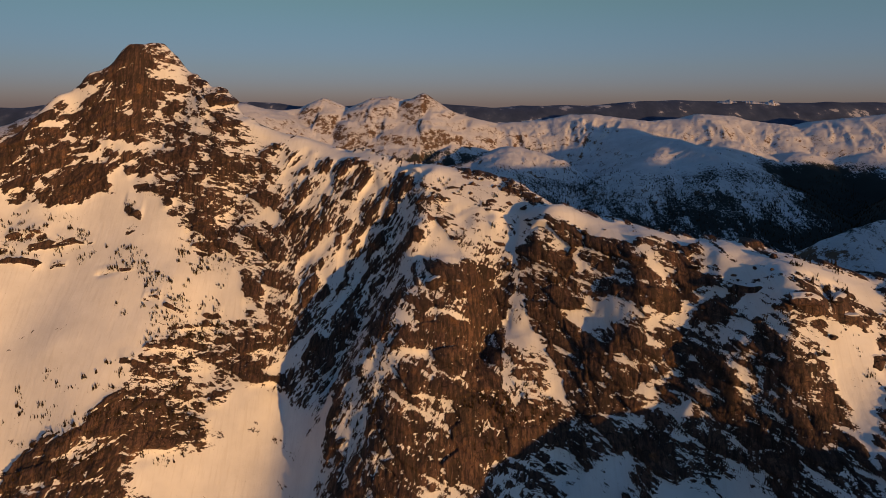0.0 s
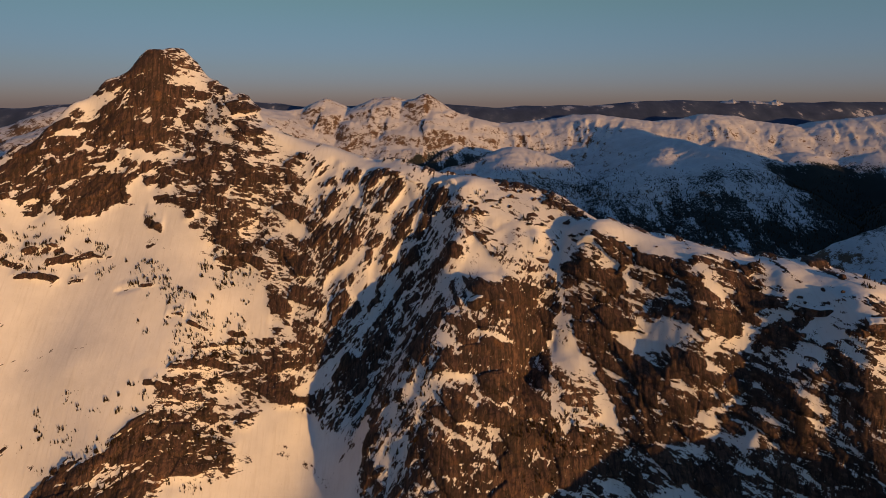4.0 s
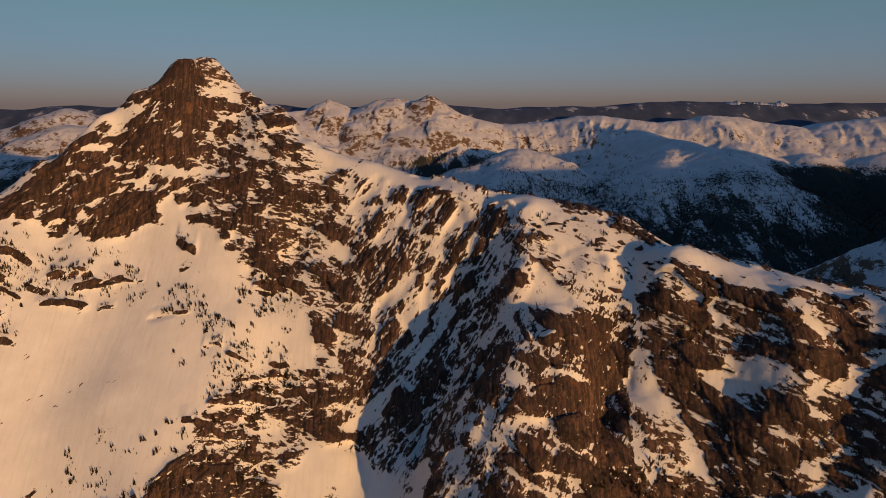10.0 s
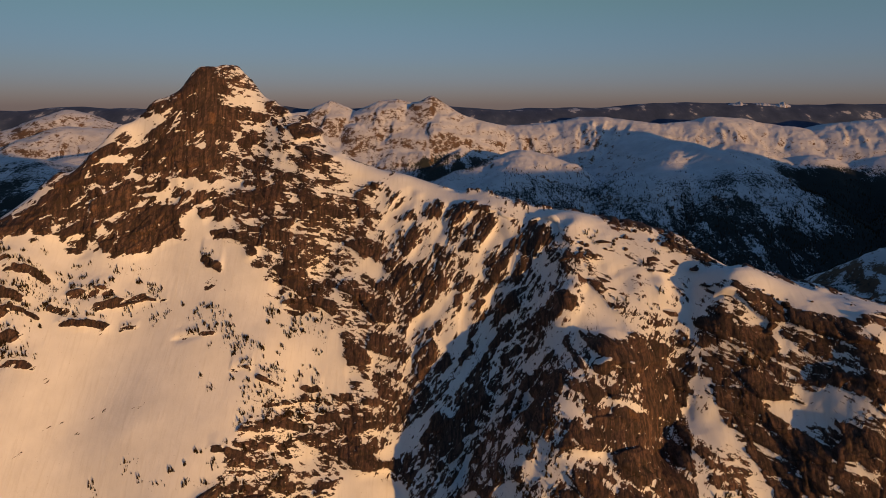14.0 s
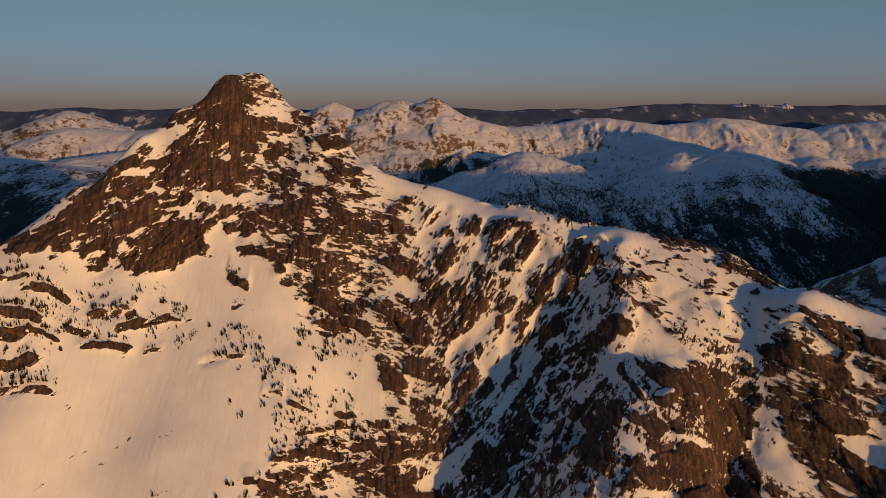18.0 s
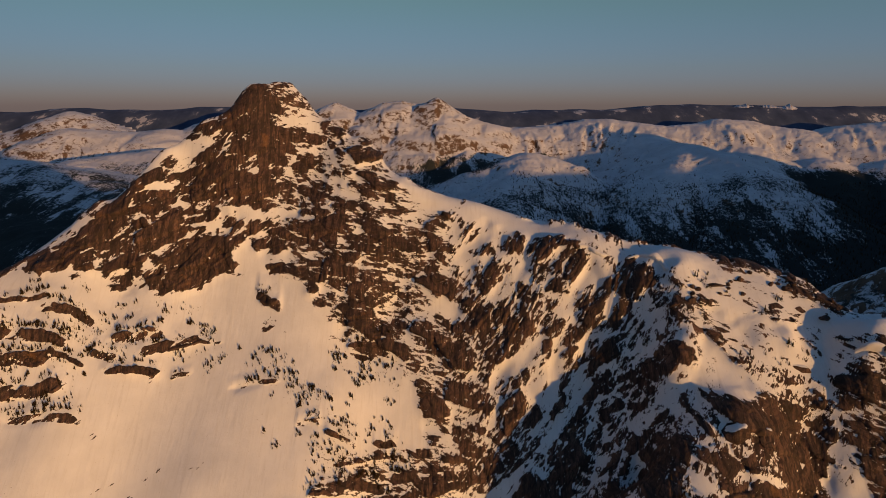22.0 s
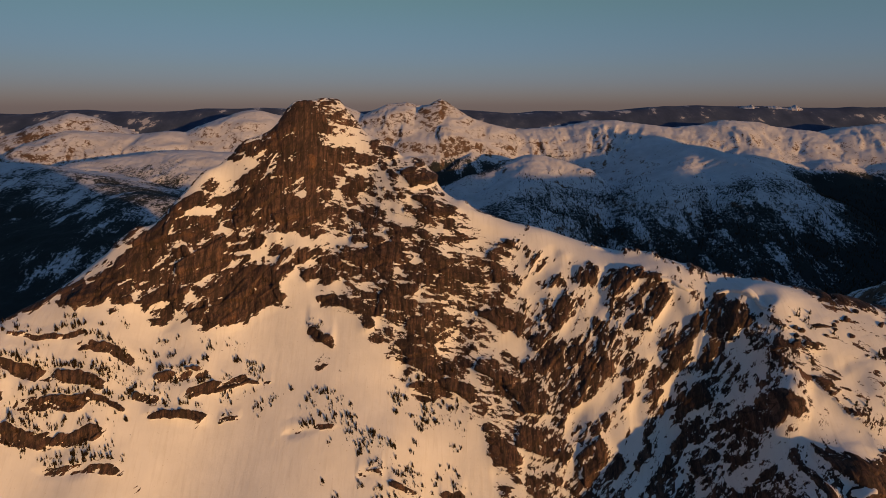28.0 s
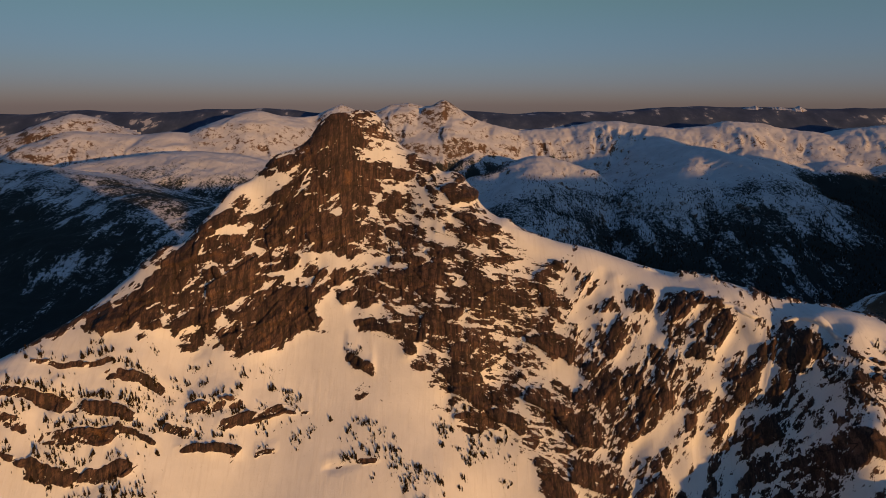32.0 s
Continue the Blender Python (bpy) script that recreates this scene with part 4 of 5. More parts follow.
snow_patch([(-259, 362.8), (-255.5, 366.4), (-255.8, 364.5)])
snow_patch([(-274, 359.9), (-264.4, 365.9), (-266.3, 364.3), (-275.1, 356.8)])
snow_patch([(-279.1, 360.9), (-271.4, 365.9), (-269, 369.5), (-272.1, 364.4)])
snow_patch([(-276, 368.6), (-271.4, 371.8), (-273.7, 369.1)])
snow_patch([(-222, 366.9), (-216.5, 368.2), (-219.4, 366.6)])
snow_patch([(-138.7, 380.3), (-133.6, 380.9), (-125.9, 378.9), (-131, 378.3)])
snow_patch([(-152.5, 371.3), (-146, 367.2), (-143.5, 366), (-149.8, 367.4), (-153.7, 370.2)])
snow_patch([(-148.8, 374.1), (-143.7, 374.2), (-139.8, 371.5), (-144.9, 371.4)])
snow_patch([(-137.3, 373.8), (-129.7, 374.6), (-117, 377.1), (-114.4, 376.4), (-127.2, 374), (-134.8, 372.2)])
snow_patch([(-146.1, 369.9), (-129.8, 371.2), (-127.2, 372.7), (-134.8, 370.7)])
snow_patch([(-126, 368), (-114.8, 367.3), (-119.8, 366.5)])
snow_patch([(-178.8, 377), (-167.9, 371.9), (-154.9, 368.4), (-165.4, 372.1), (-173.5, 376.2)])
snow_patch([(-143.5, 364.1), (-139.8, 367.3), (-138.5, 365.8), (-142.2, 363.3)])
snow_patch([(-97.7, 378), (-90.7, 373.1), (-94.8, 368.9), (-91.4, 365.5), (-86.6, 365.2), (-96.5, 363.7), (-97.3, 369.2)])
snow_patch([(-111.5, 357.6), (-106.7, 356.4), (-102.1, 353.4), (-96.2, 352.4), (-95.8, 349), (-103.5, 350.4), (-108, 354.3)])
snow_patch([(-90.1, 354), (-86.9, 351), (-89.7, 350.9), (-92.5, 353.5)])
snow_patch([(-97.8, 362.7), (-90.4, 363.2), (-81.1, 360.1), (-79.2, 356.6), (-88.4, 359.4), (-95.5, 360.4)])
snow_patch([(-77.8, 358.4), (-74.2, 358.8), (-71.4, 353.8), (-75.9, 354.7)])
snow_patch([(-72, 350.3), (-65.2, 349.8), (-62.5, 345.9), (-66.8, 346.9)])
snow_patch([(-63.9, 344.4), (-61.5, 345.5), (-59.8, 342.4), (-60.1, 340.7)])
snow_patch([(-77.5, 351.7), (-73.7, 346.1), (-80.4, 347.3), (-83.5, 349.8)])
snow_patch([(-67.5, 342.6), (-62.4, 339.7), (-64.6, 339.8)])
snow_patch([(-51.9, 343.8), (-46.2, 339.5), (-43.1, 339), (-46.6, 337.1), (-50.5, 339.3)])
snow_patch([(-43.1, 348.7), (-38.2, 349.8), (-31.2, 342.9), (-30.5, 337.2), (-34, 336.5), (-37.3, 340.7), (-41.1, 343.2)])
snow_patch([(-38.4, 329.9), (-31.9, 331.5), (-30.5, 333.4), (-30.6, 328.6), (-34.8, 327.5)])
snow_patch([(-57.6, 336), (-52, 337.1), (-49.7, 338), (-49.4, 333.1)])
settle([(-102, 379), (-82, 377), (-80, 390), (-102, 392)], 3.5)
benches(WEST_OUTCROPS)
benches(LOW_OUTCROPS)


def facets(x, y, seed=0):
    """Split faces: a flat piece with its own level and lean in each cell, and how near the joint is."""
    xi, yi = np.floor(x).astype(np.int64), np.floor(y).astype(np.int64)
    one, two, face = np.full(x.shape, 9.0), np.full(x.shape, 9.0), np.zeros(x.shape)
    for i in (-1, 0, 1):
        for j in (-1, 0, 1):
            h = PERM[(PERM[(xi + i + seed * 29) & 511] + yi + j) & 511]
            dx = x - xi - i - 0.08 - 0.84 * (PERM[(h + 71) & 511] / 511)
            dy = y - yi - j - 0.08 - 0.84 * (PERM[(h + 193) & 511] / 511)
            d = np.abs(dx) * 0.45 + np.hypot(dx, dy) * 0.6
            near = d < one
            two = np.where(near, one, np.minimum(two, d))
            lean_x, lean_y = PERM[(h + 17) & 511] / 255.5 - 1, PERM[(h + 411) & 511] / 255.5 - 1.5
            face = np.where(near, PERM[(h + 301) & 511] / 255.5 - 1 + 1.1 * lean_x * dx + 1.1 * lean_y * dy, face)
            one = np.where(near, d, one)
    return face, two - one


def ledges(v, u, step, seed):
    """Broken ledges across the slope: treads and sharp risers whose spacing wanders."""
    c = v / step + 0.9 * layered(u / (3.2 * step), v / (2.4 * step), 2, seed)
    f = c - np.floor(c)
    return step * (np.clip((f - 0.42) / 0.16, 0, 1) - f) * (0.6 + 0.5 * layered(u / (2.4 * step), v / (1.6 * step), 2, seed + 5))


bend_x, bend_y = layered(X / 38, Y / 38, 3, 3, 0.4), layered(X / 38, Y / 38, 3, 11, 0.4)


def strata(cols, angle, seed, slab, long=1.0):
    """Rock that breaks along beds that rise by angle (degrees) along x: its large forms, and the pattern by which rock and snow share the slope.
    slab: strength of the upright columns; long: how far the beds run on."""
    x, z = X[:, cols], Z0[:, cols]
    c, s = np.cos(np.radians(angle)), np.sin(np.radians(angle))
    u, v = x * c + z * s + 3.0 * bend_x[:, cols], z * c - x * s + 3.0 * bend_y[:, cols]
    beds, joint = facets(u / (23 * long), v / 6.2, seed + 33)
    cross, seam = facets((u + 0.4 * v) / (10 * long), (v - 0.22 * u) / 3.0, seed + 35)
    small, crack = facets((u - 0.3 * v) / 4.6, (v + 0.16 * u) / 1.25, seed + 37)
    column, groove = facets((x + 0.2 * z) / 4.8, z / 17, seed + 39)
    steps = ledges(v, u, 7.5, seed)
    form = 1.5 * beds - 0.9 * ease(0.09, 0.0, joint) + 0.4 * cross - 0.4 * ease(0.10, 0.0, seam) + 0.10 * small + 0.12 * steps
    form = form + slab * (0.75 * column - 0.6 * ease(0.12, 0.0, groove))
    fine = 0.75 * beds + 0.6 * cross + 0.35 * small + 0.12 * steps + 0.55 * layered(u / 24, v / 7, 3, seed + 25, 0.5) + 0.45 * layered(u / 3.4, v / 0.95, 3, seed + 29, 0.6)
    fine = fine - 0.5 * ease(0.20, 0.0, joint) - 0.55 * ease(0.24, 0.0, seam) - 0.2 * ease(0.3, 0.0, crack)
    return form, fine


to_east = X + 0.25 * (Y - 380)
pyramid = ease(-172, -196, to_east)
east = ease(-28, 0, X + 0.3 * (295 - Y) * (Y < 295))
middle = ease(-112, -88, to_east) * (1 - east)
face = (1 - pyramid) * (1 - ease(-112, -88, to_east)) * (1 - east)
FORM, RELIEF = np.zeros(X.shape), np.zeros(X.shape)
for share, angle, seed, slab, long in ((pyramid, 24, 21, 1.0, 1.0), (face, -17, 321, 0.5, 1.0), (middle, 50, 121, 0.3, 0.9), (east, -24, 221, 0.5, 0.9)):
    used = np.where(share.max(0) > 0)[0]
    cols = slice(used[0], used[-1] + 1)
    form, fine = strata(cols, angle, seed, slab, long)
    FORM[:, cols] += share[:, cols] * form
    RELIEF[:, cols] += share[:, cols] * fine
crags = layered(X / 34, (Y + 0.4 * Z0) / 34, 4, 61, 0.5, True)
ribs = layered((X + 0.25 * Y) / 14, (Y - 0.3 * X) / 45, 4, 65, 0.5, True)
open_ground = (X > -300) & (X < 150) & (Y > 210) & (Y < 400)
calm = 0.3 + 0.7 * ease(8, 45, np.hypot(X + 194, Y - 418))
RELIEF = RELIEF + 0.3 * crags + 0.25 * ribs
for zone in (pyramid, face, middle, east):
    mine = open_ground & (zone > 0.5)
    RELIEF = RELIEF * (1 - zone) + zone * 1.7 * (RELIEF - RELIEF[mine].mean()) / RELIEF[mine].std()
NEAR_RIM = -np.abs(inside([(-345, 350), (-313, 357), (-300, 366), (-280, 375), (-268, 388), (-241, 396), (-209, 416), (-203, 424), (-241, 412), (-268, 400), (-300, 378)], X, Y))
FORM = calm * (FORM + 0.6 * crags + 0.8 * ribs) * ease(3.0, 0.3, COVER)
FORM = FORM * (1 - 0.85 * ease(-13, -2, NEAR_RIM))
BED = FORM.copy()
for axis in (0, 1) * 26:  # snow fills the hollows and lies smoother than the rock
    BED = 0.5 * BED + 0.25 * (np.roll(BED, 1, axis) + np.roll(BED, -1, axis))
# the surface stands off the smooth slope along its normal
SLOPE_Y, SLOPE_X = np.gradient(Z0, gy, gx)
long_way = np.sqrt(1 + SLOPE_X ** 2 + SLOPE_Y ** 2)
NX, NY, NZ = -SLOPE_X / long_way, -SLOPE_Y / long_way, 1 / long_way
SNOW_H = BED + 0.35 * layered(X / 30, Y / 30, 3, 71) * ease(0, 3, COVER) + 0.07 * layered(X / 3, Y / 14, 3, 75) + 0.16 * layered(X / 9, Y / 4, 3, 78) * ease(-20, 10, X)
along, off = 0.82 * (X + 28) - 0.57 * (Y - 338), -0.57 * (X + 28) - 0.82 * (Y - 338)  # wind flutes under the cornices
SNOW_H = SNOW_H + 1.5 * ease(-8, 2, along) * ease(28, 18, along) * ease(-1, 2, off) * ease(13, 5, off) * (0.1 + layered(along / 6.5 + 0.02 * off, off / 45, 3, 171, 0.5, True))
SHARE = np.where(COVER < 0, 0.5 * COVER, COVER) + 0.3 * (face + middle) - 0.9 * pyramid * ease(0.5, -1.0, COVER) - 0.5 * ease(50, 75, X) * ease(255, 240, Y) * ease(0.5, -1.0, COVER)
SHARE = SHARE - 0.6 * ease(-62, -45, X) * ease(38, 25, X) * ease(288, 275, Y) * ease(1.5, 0.0, COVER)
DEPTH = 0.3 * (SHARE - RELIEF)  # of the snow over the rock; below nought the rock is bare
TOP_H = SNOW_H + 0.3 * np.tanh(np.maximum(-DEPTH, 0) / 0.3) + 0.7 * (FORM - BED) * ease(0.0, 0.5, -DEPTH)


def grid_mesh(name, xs, ys, zs, keep, mat, told=None, values=None):
    """A mesh over a grid; keep says which quads are wanted; told names what else is known at each point."""
    h, w = zs.shape
    quad = np.argwhere(keep)
    i = quad[:, 0] * w + quad[:, 1]
    faces = np.stack([i, i + 1, i + w + 1, i + w], 1)
    used, index = np.unique(faces, return_inverse=True)
    co = np.stack([xs.ravel()[used], ys.ravel()[used], zs.ravel()[used]], 1)
    me = bpy.data.meshes.new(name)
    me.vertices.add(len(co))
    me.vertices.foreach_set("co", co.astype(np.float32).ravel())
    me.loops.add(faces.size)
    me.loops.foreach_set("vertex_index", index.ravel().astype(np.int32))
    me.polygons.add(len(faces))
    me.polygons.foreach_set("loop_start", np.arange(0, faces.size, 4, dtype=np.int32))
    me.polygons.foreach_set("loop_total", np.full(len(faces), 4, dtype=np.int32))
    me.update(calc_edges=True)
    if told:
        me.attributes.new(told, "FLOAT", "POINT").data.foreach_set("value", values.ravel()[used].astype(np.float32))
    me.materials.append(mat)
    return me


mountain = tagged(new("mountain"), "brown granite mountain with a pyramid summit under patchy spring snow", "mountain", kind="structure")
AREAS = {  # plan areas by which the faces and snowfields are told apart
    "west": to_east < -184,
    "face": (to_east >= -184) & (X < -100),
    "middle": (X >= -100) & (X < -8) & (Y > 295 + 0.25 * (X + 8)),
    "spur": (X >= -75) & (X < 36) & (Y <= 295),
    "east": (X >= 36) & (X < 112),
    "near": (X >= 112) & (Y < 236),
}
left = np.ones(X.shape, bool)
TOLD = []
for name, where in AREAS.items():
    TOLD.append((name, where & left))
    left = left & ~where
TOLD.append(("rest", left))
ROCK_NAMES = {"west": "summit_pyramid", "face": "pyramid_flank", "middle": "broken_crags", "spur": "spur_buttress", "east": "bowl_cliff", "near": "near_crags", "rest": "ridge_rock"}
SNOW_NAMES = {"west": "apron_snowfield", "face": "flank_snow", "middle": "couloir_snow", "spur": "spur_snow", "east": "bowl_snow", "near": "near_ridge_snow", "rest": "ridge_snow"}
MATERIALS = {"west": WEST, "face": FACE, "middle": MIDDLE, "spur": MIDDLE, "east": EAST, "near": EAST, "rest": EAST}
bare = (DEPTH[:-1, :-1] + DEPTH[1:, :-1] + DEPTH[:-1, 1:] + DEPTH[1:, 1:]) < 0
for names, keep in ((ROCK_NAMES, bare), (SNOW_NAMES, ~bare)):
    for area, where in TOLD:
        ob = new(names[area], grid_mesh(names[area], X + NX * TOP_H, Y + NY * TOP_H, Z0 + NZ * TOP_H, keep & where[:-1, :-1], MATERIALS[area], "snow_depth", DEPTH))
        ob.parent = mountain
        if names is SNOW_NAMES:
            ob.data.shade_smooth()


# ---- the hills round about, out to the horizon: one sheet ----
CRESTS = {
    "twin_peaks": [(-1377, 4500, 134), (-1155, 4500, 110), (-982, 4550, 134), (-920, 4600, 178), (-869, 4600, 198), (-804, 4600, 158), (-733, 4550, 78), (-611, 4550, 158), (-508, 4550, 197), (-385, 4550, 209), (-283, 4550, 190), (-198, 4500, 193), (-141, 4500, 228), (-77, 4500, 181), (64, 4450, 103), (203, 4400, 60), (392, 4500, 18)],
    "twin_spur": [(203, 4400, 60), (138, 4200, -22), (40, 3950, -118), (-84, 3800, -187)],
    "long_ridge": [(392, 4500, 18), (726, 4550, 41), (931, 4550, 78), (1083, 4500, 82), (1300, 4400, 53), (1445, 4350, 38), (1641, 4350, 54), (1795, 4350, 85), (1993, 4350, 73), (2130, 4300, 40), (2274, 4200, 20), (2430, 4200, -6), (2538, 4200, 42), (2693, 4150, 62), (2906, 4100, 88)],
    "round_hill": [(84, 3500, -183), (219, 3600, -166), (322, 3650, -121), (407, 3670, -92), (489, 3650, -111), (601, 3500, -193), (654, 3250, -304)],
    "forest_spur": [(1262, 4000, -42), (1372, 3700, -48), (1452, 3400, -87), (1453, 3050, -157), (1558, 2800, -267), (1607, 2550, -381)],
    "forest_nose": [(1372, 3700, -48), (1113, 3300, -158), (941, 3000, -297)],
    "east_shoulder": [(2274, 4200, 20), (2183, 3800, -135), (2134, 3500, -306)],
    "east_buttress": [(2693, 4150, 62), (2567, 3700, -128), (2531, 3500, -209)],
    "near_hill": [(850, 1190, -135), (869, 1240, -99), (930, 1250, -85), (1150, 1260, -62)],
    "west_hill": [(-2281, 2800, -40), (-2045, 2750, -55), (-1880, 2700, -57), (-1692, 2600, -80), (-1515, 2500, -113), (-1346, 2400, -135), (-1239, 2300, -132)],
    "west_mid": [(-2002, 3100, -129), (-1917, 3200, -86), (-1795, 3300, -71), (-1645, 3400, -55), (-1499, 3450, -47), (-1351, 3500, -64), (-1168, 3500, -127)],
    "west_ridge": [(-2555, 3850, -31), (-2388, 3900, 39), (-2247, 3950, 27), (-2043, 4000, 10), (-1847, 4000, 33), (-1693, 4050, 19), (-1612, 4100, 32), (-1499, 4200, 120), (-1389, 4250, 159), (-1302, 4300, 134), (-1204, 4400, 106)],
    "west_far": [(-2991, 4200, -80), (-2957, 4250, -42), (-2850, 4300, 54), (-2749, 4350, 97), (-2638, 4350, 138), (-2568, 4400, 88), (-2494, 4400, 2)],
    # ridge out of view, added to shade the far valley
    "east_range": [(420, 200, 10), (1100, 260, 20), (2000, 300, 20), (3100, 350, 40), (4200, 700, 60)],
    # unseen crest, added; its heights are set to throw shade on the far slopes
    "east_wall": [(1800, 1050, -60), (2030, 1568, -80), (2200, 1950, -70), (2290, 2150, -40), (2380, 2350, 80), (2420, 2440, 140), (2480, 2560, 110), (2550, 2700, 0)],
    # another unseen ridge, added and raised to shade the western hills
    "west_range": [(-560, 330, 60), (-1000, 300, 90), (-1900, 200, 60)],
    "ridge_spur_mid": [(1795, 4350, 85), (1827, 3950, -75), (1886, 3600, -252), (1931, 3350, -381)],
    "ridge_spur_saddle": [(1300, 4400, 53), (1262, 4000, -42)],
    "round_hill_tail": [(407, 3670, -92), (293, 3300, -188), (212, 3000, -269)],
    "forest_front": [(1453, 3050, -157), (1273, 2800, -294), (1148, 2600, -411)],
    "forest_front_east": [(1558, 2800, -267), (1441, 2600, -386), (1419, 2500, -439)],
}


def far_height(x, y):
    """Height of the far country, and whether it is the forested plateau that shows there."""
    r = np.maximum(y - 60, 0.75 * np.hypot(x + 75, y - 60))
    wx, wy = 130 * layered(x / 600, y / 600, 3, 81), 130 * layered(x / 600, y / 600, 3, 87)
    ribs = layered((x + wx) / 430, (y + wy) / 430, 6, 91, 0.5, True)
    swell = layered(x / 900, y / 900, 3, 83)
    rim = -600 + 60 * swell + ease(3600, 4850, r) * (752 + 12 * layered(x / 700, y / 350, 4, 85))
    best = np.full(x.shape, -900.0)
    for name, line in CRESTS.items():
        slope = 0.9 if name in ("east_wall", "near_hill") else 0.70 if name in STEEP else 0.34 if name in GENTLE else 0.58
        blunt = 12.0 if name in STEEP or name in ("east_wall", "near_hill") else 60.0 if name in ("round_hill", "forest_spur", "west_far") else 85.0
        cut = 0.26 if name in STEEP else 0.14 if name in GENTLE else 0.21
        along = 0.0
        for (ax, ay, az), (bx, by, bz) in zip(line, line[1:]):
            ex, ey = bx - ax, by - ay
            t = np.clip(((x - ax) * ex + (y - ay) * ey) / (ex * ex + ey * ey), 0, 1)
            d = np.hypot(x - ax - t * ex, y - ay - t * ey)
            fall = slope * (np.sqrt(d * d + blunt * blunt) - blunt)
            rough = az + t * (bz - az) - fall
            m = rough + 75 > best
            if m.any():
                s = along + t[m] * np.hypot(ex, ey) + 0.4 * wx[m]
                gullies = layered(s / 105, d[m] / 520 + along, 4, len(name), 0.55, True)
                best[m] = np.maximum(best[m], rough[m] + np.minimum(fall[m], 110) * (cut * ribs[m] + 1.5 * cut * gullies))
            along += np.hypot(ex, ey)
    best = best + 6 * layered(x / 110, y / 110, 5, 95, 0.6) + 4 * layered(x / 38, y / 60, 3, 97, 0.55, True)
    return np.maximum(best, rim), best < rim


STEEP = ("twin_peaks", "twin_spur")
GENTLE = ("west_hill", "west_mid")
turns = np.concatenate([np.linspace(-180, -52, 60), np.linspace(-50, 52, 800), np.linspace(54, 180, 60)]) * np.pi / 180
reach = np.concatenate([np.linspace(0, 480, 12), np.geomspace(500, 4950, 460)])
A, R = np.meshgrid(turns, reach)
R = R / np.maximum(np.cos(A), 0.75)
FX, FY = -75 + R * np.sin(A), 60 + R * np.cos(A)
FZ, wooded = far_height(FX, FY)
FZ = np.where(np.hypot(FX + 75, FY - 60) < 700, np.minimum(FZ, -190), FZ)
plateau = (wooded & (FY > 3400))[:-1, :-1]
WOODS = np.zeros(FX.shape)
for cx, cy, rx, ry, amount in ((1350, 2950, 430, 520, 0.05), (40, 3720, 300, 230, 0.22), (570, 4020, 70, 150, 0.2), (2000, 3780, 150, 260, 0.12), (2150, 2950, 330, 620, 0.35), (-1700, 2350, 600, 420, 0.08)):
    WOODS = np.maximum(WOODS, amount * ease(1.25, 0.6, np.hypot((FX - cx) / rx, (FY - cy) / ry) + 0.25 * layered(FX / 160, FY / 160, 3, 191)))
ground = tagged(new("ground", grid_mesh("ground", FX, FY, FZ, ~plateau, FAR, "woods", WOODS)), "snow-covered hills with dark conifer forest in the valleys", "hills", kind="structure")
ground.data.shade_smooth()
horizon = tagged(new("far_plateau", grid_mesh("far_plateau", FX, FY, FZ, plateau, HAZED_FOREST)), "dark forested plateau along the horizon with pale clearings", "plateau", kind="structure")
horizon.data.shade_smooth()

ax = np.linspace(2060, 2660, 160)  # snow peaks beyond the plateau
top = 150 + 46 * ease(0, 130, np.minimum(ax - 2060, 2660 - ax)) * (0.35 + 0.65 * layered(ax / 170, ax * 0, 4, 140, 0.42, True))
rows = np.array([[4740], [4800], [4850], [4890], [4930]])
rise = np.array([[0.0], [0.5], [1.0], [0.6], [0.0]])
px, py = np.broadcast_to(ax, (5, 160)), np.broadcast_to(rows, (5, 160)) + 14 * layered(ax / 40, ax * 0, 2, 150)
pz = 80 + (top - 80) * rise + 6 * layered(px / 45, py / 60, 3, 160)
tagged(new("snow_range", grid_mesh("snow_range", px, py, pz, np.ones((4, 159), bool), FAR)), "distant jagged snow range on the horizon", "mountain range", kind="structure")


# ---- things on the mountain ----
def ground_at(x, y):
    """Height of the surface and its downhill way there."""
    i = int(np.clip(np.searchsorted(gy, y) - 1, 1, len(gy) - 3))
    j = int(np.clip(np.searchsorted(gx, x) - 1, 1, len(gx) - 3))
    tx, ty = (x - gx[j]) / (gx[j + 1] - gx[j]), (y - gy[i]) / (gy[i + 1] - gy[i])
    a, b = i + (ty > 0.5), j + (tx > 0.5)
    return float(Z0[a, b] + TOP_H[a, b] / NZ[a, b])


def slope_at(x, y, reach=4.0):
    dx = float(base_height(x + reach, y) - base_height(x - reach, y)) / (2 * reach)
    dy = float(base_height(x, y + reach) - base_height(x, y - reach)) / (2 * reach)
    return dx, dy


def mesh_of(name, bm, mat, smooth=False):
    me = bpy.data.meshes.new(name)
    bm.to_mesh(me)
    bm.free()
    me.materials.append(mat)
    if smooth:
        me.shade_smooth()
    return me


def part(name, bm, mat, parent, label="", smooth=False):
    ob = new(name, mesh_of(name, bm, mat, smooth))
    ob.parent = parent
    return tagged(ob, label)


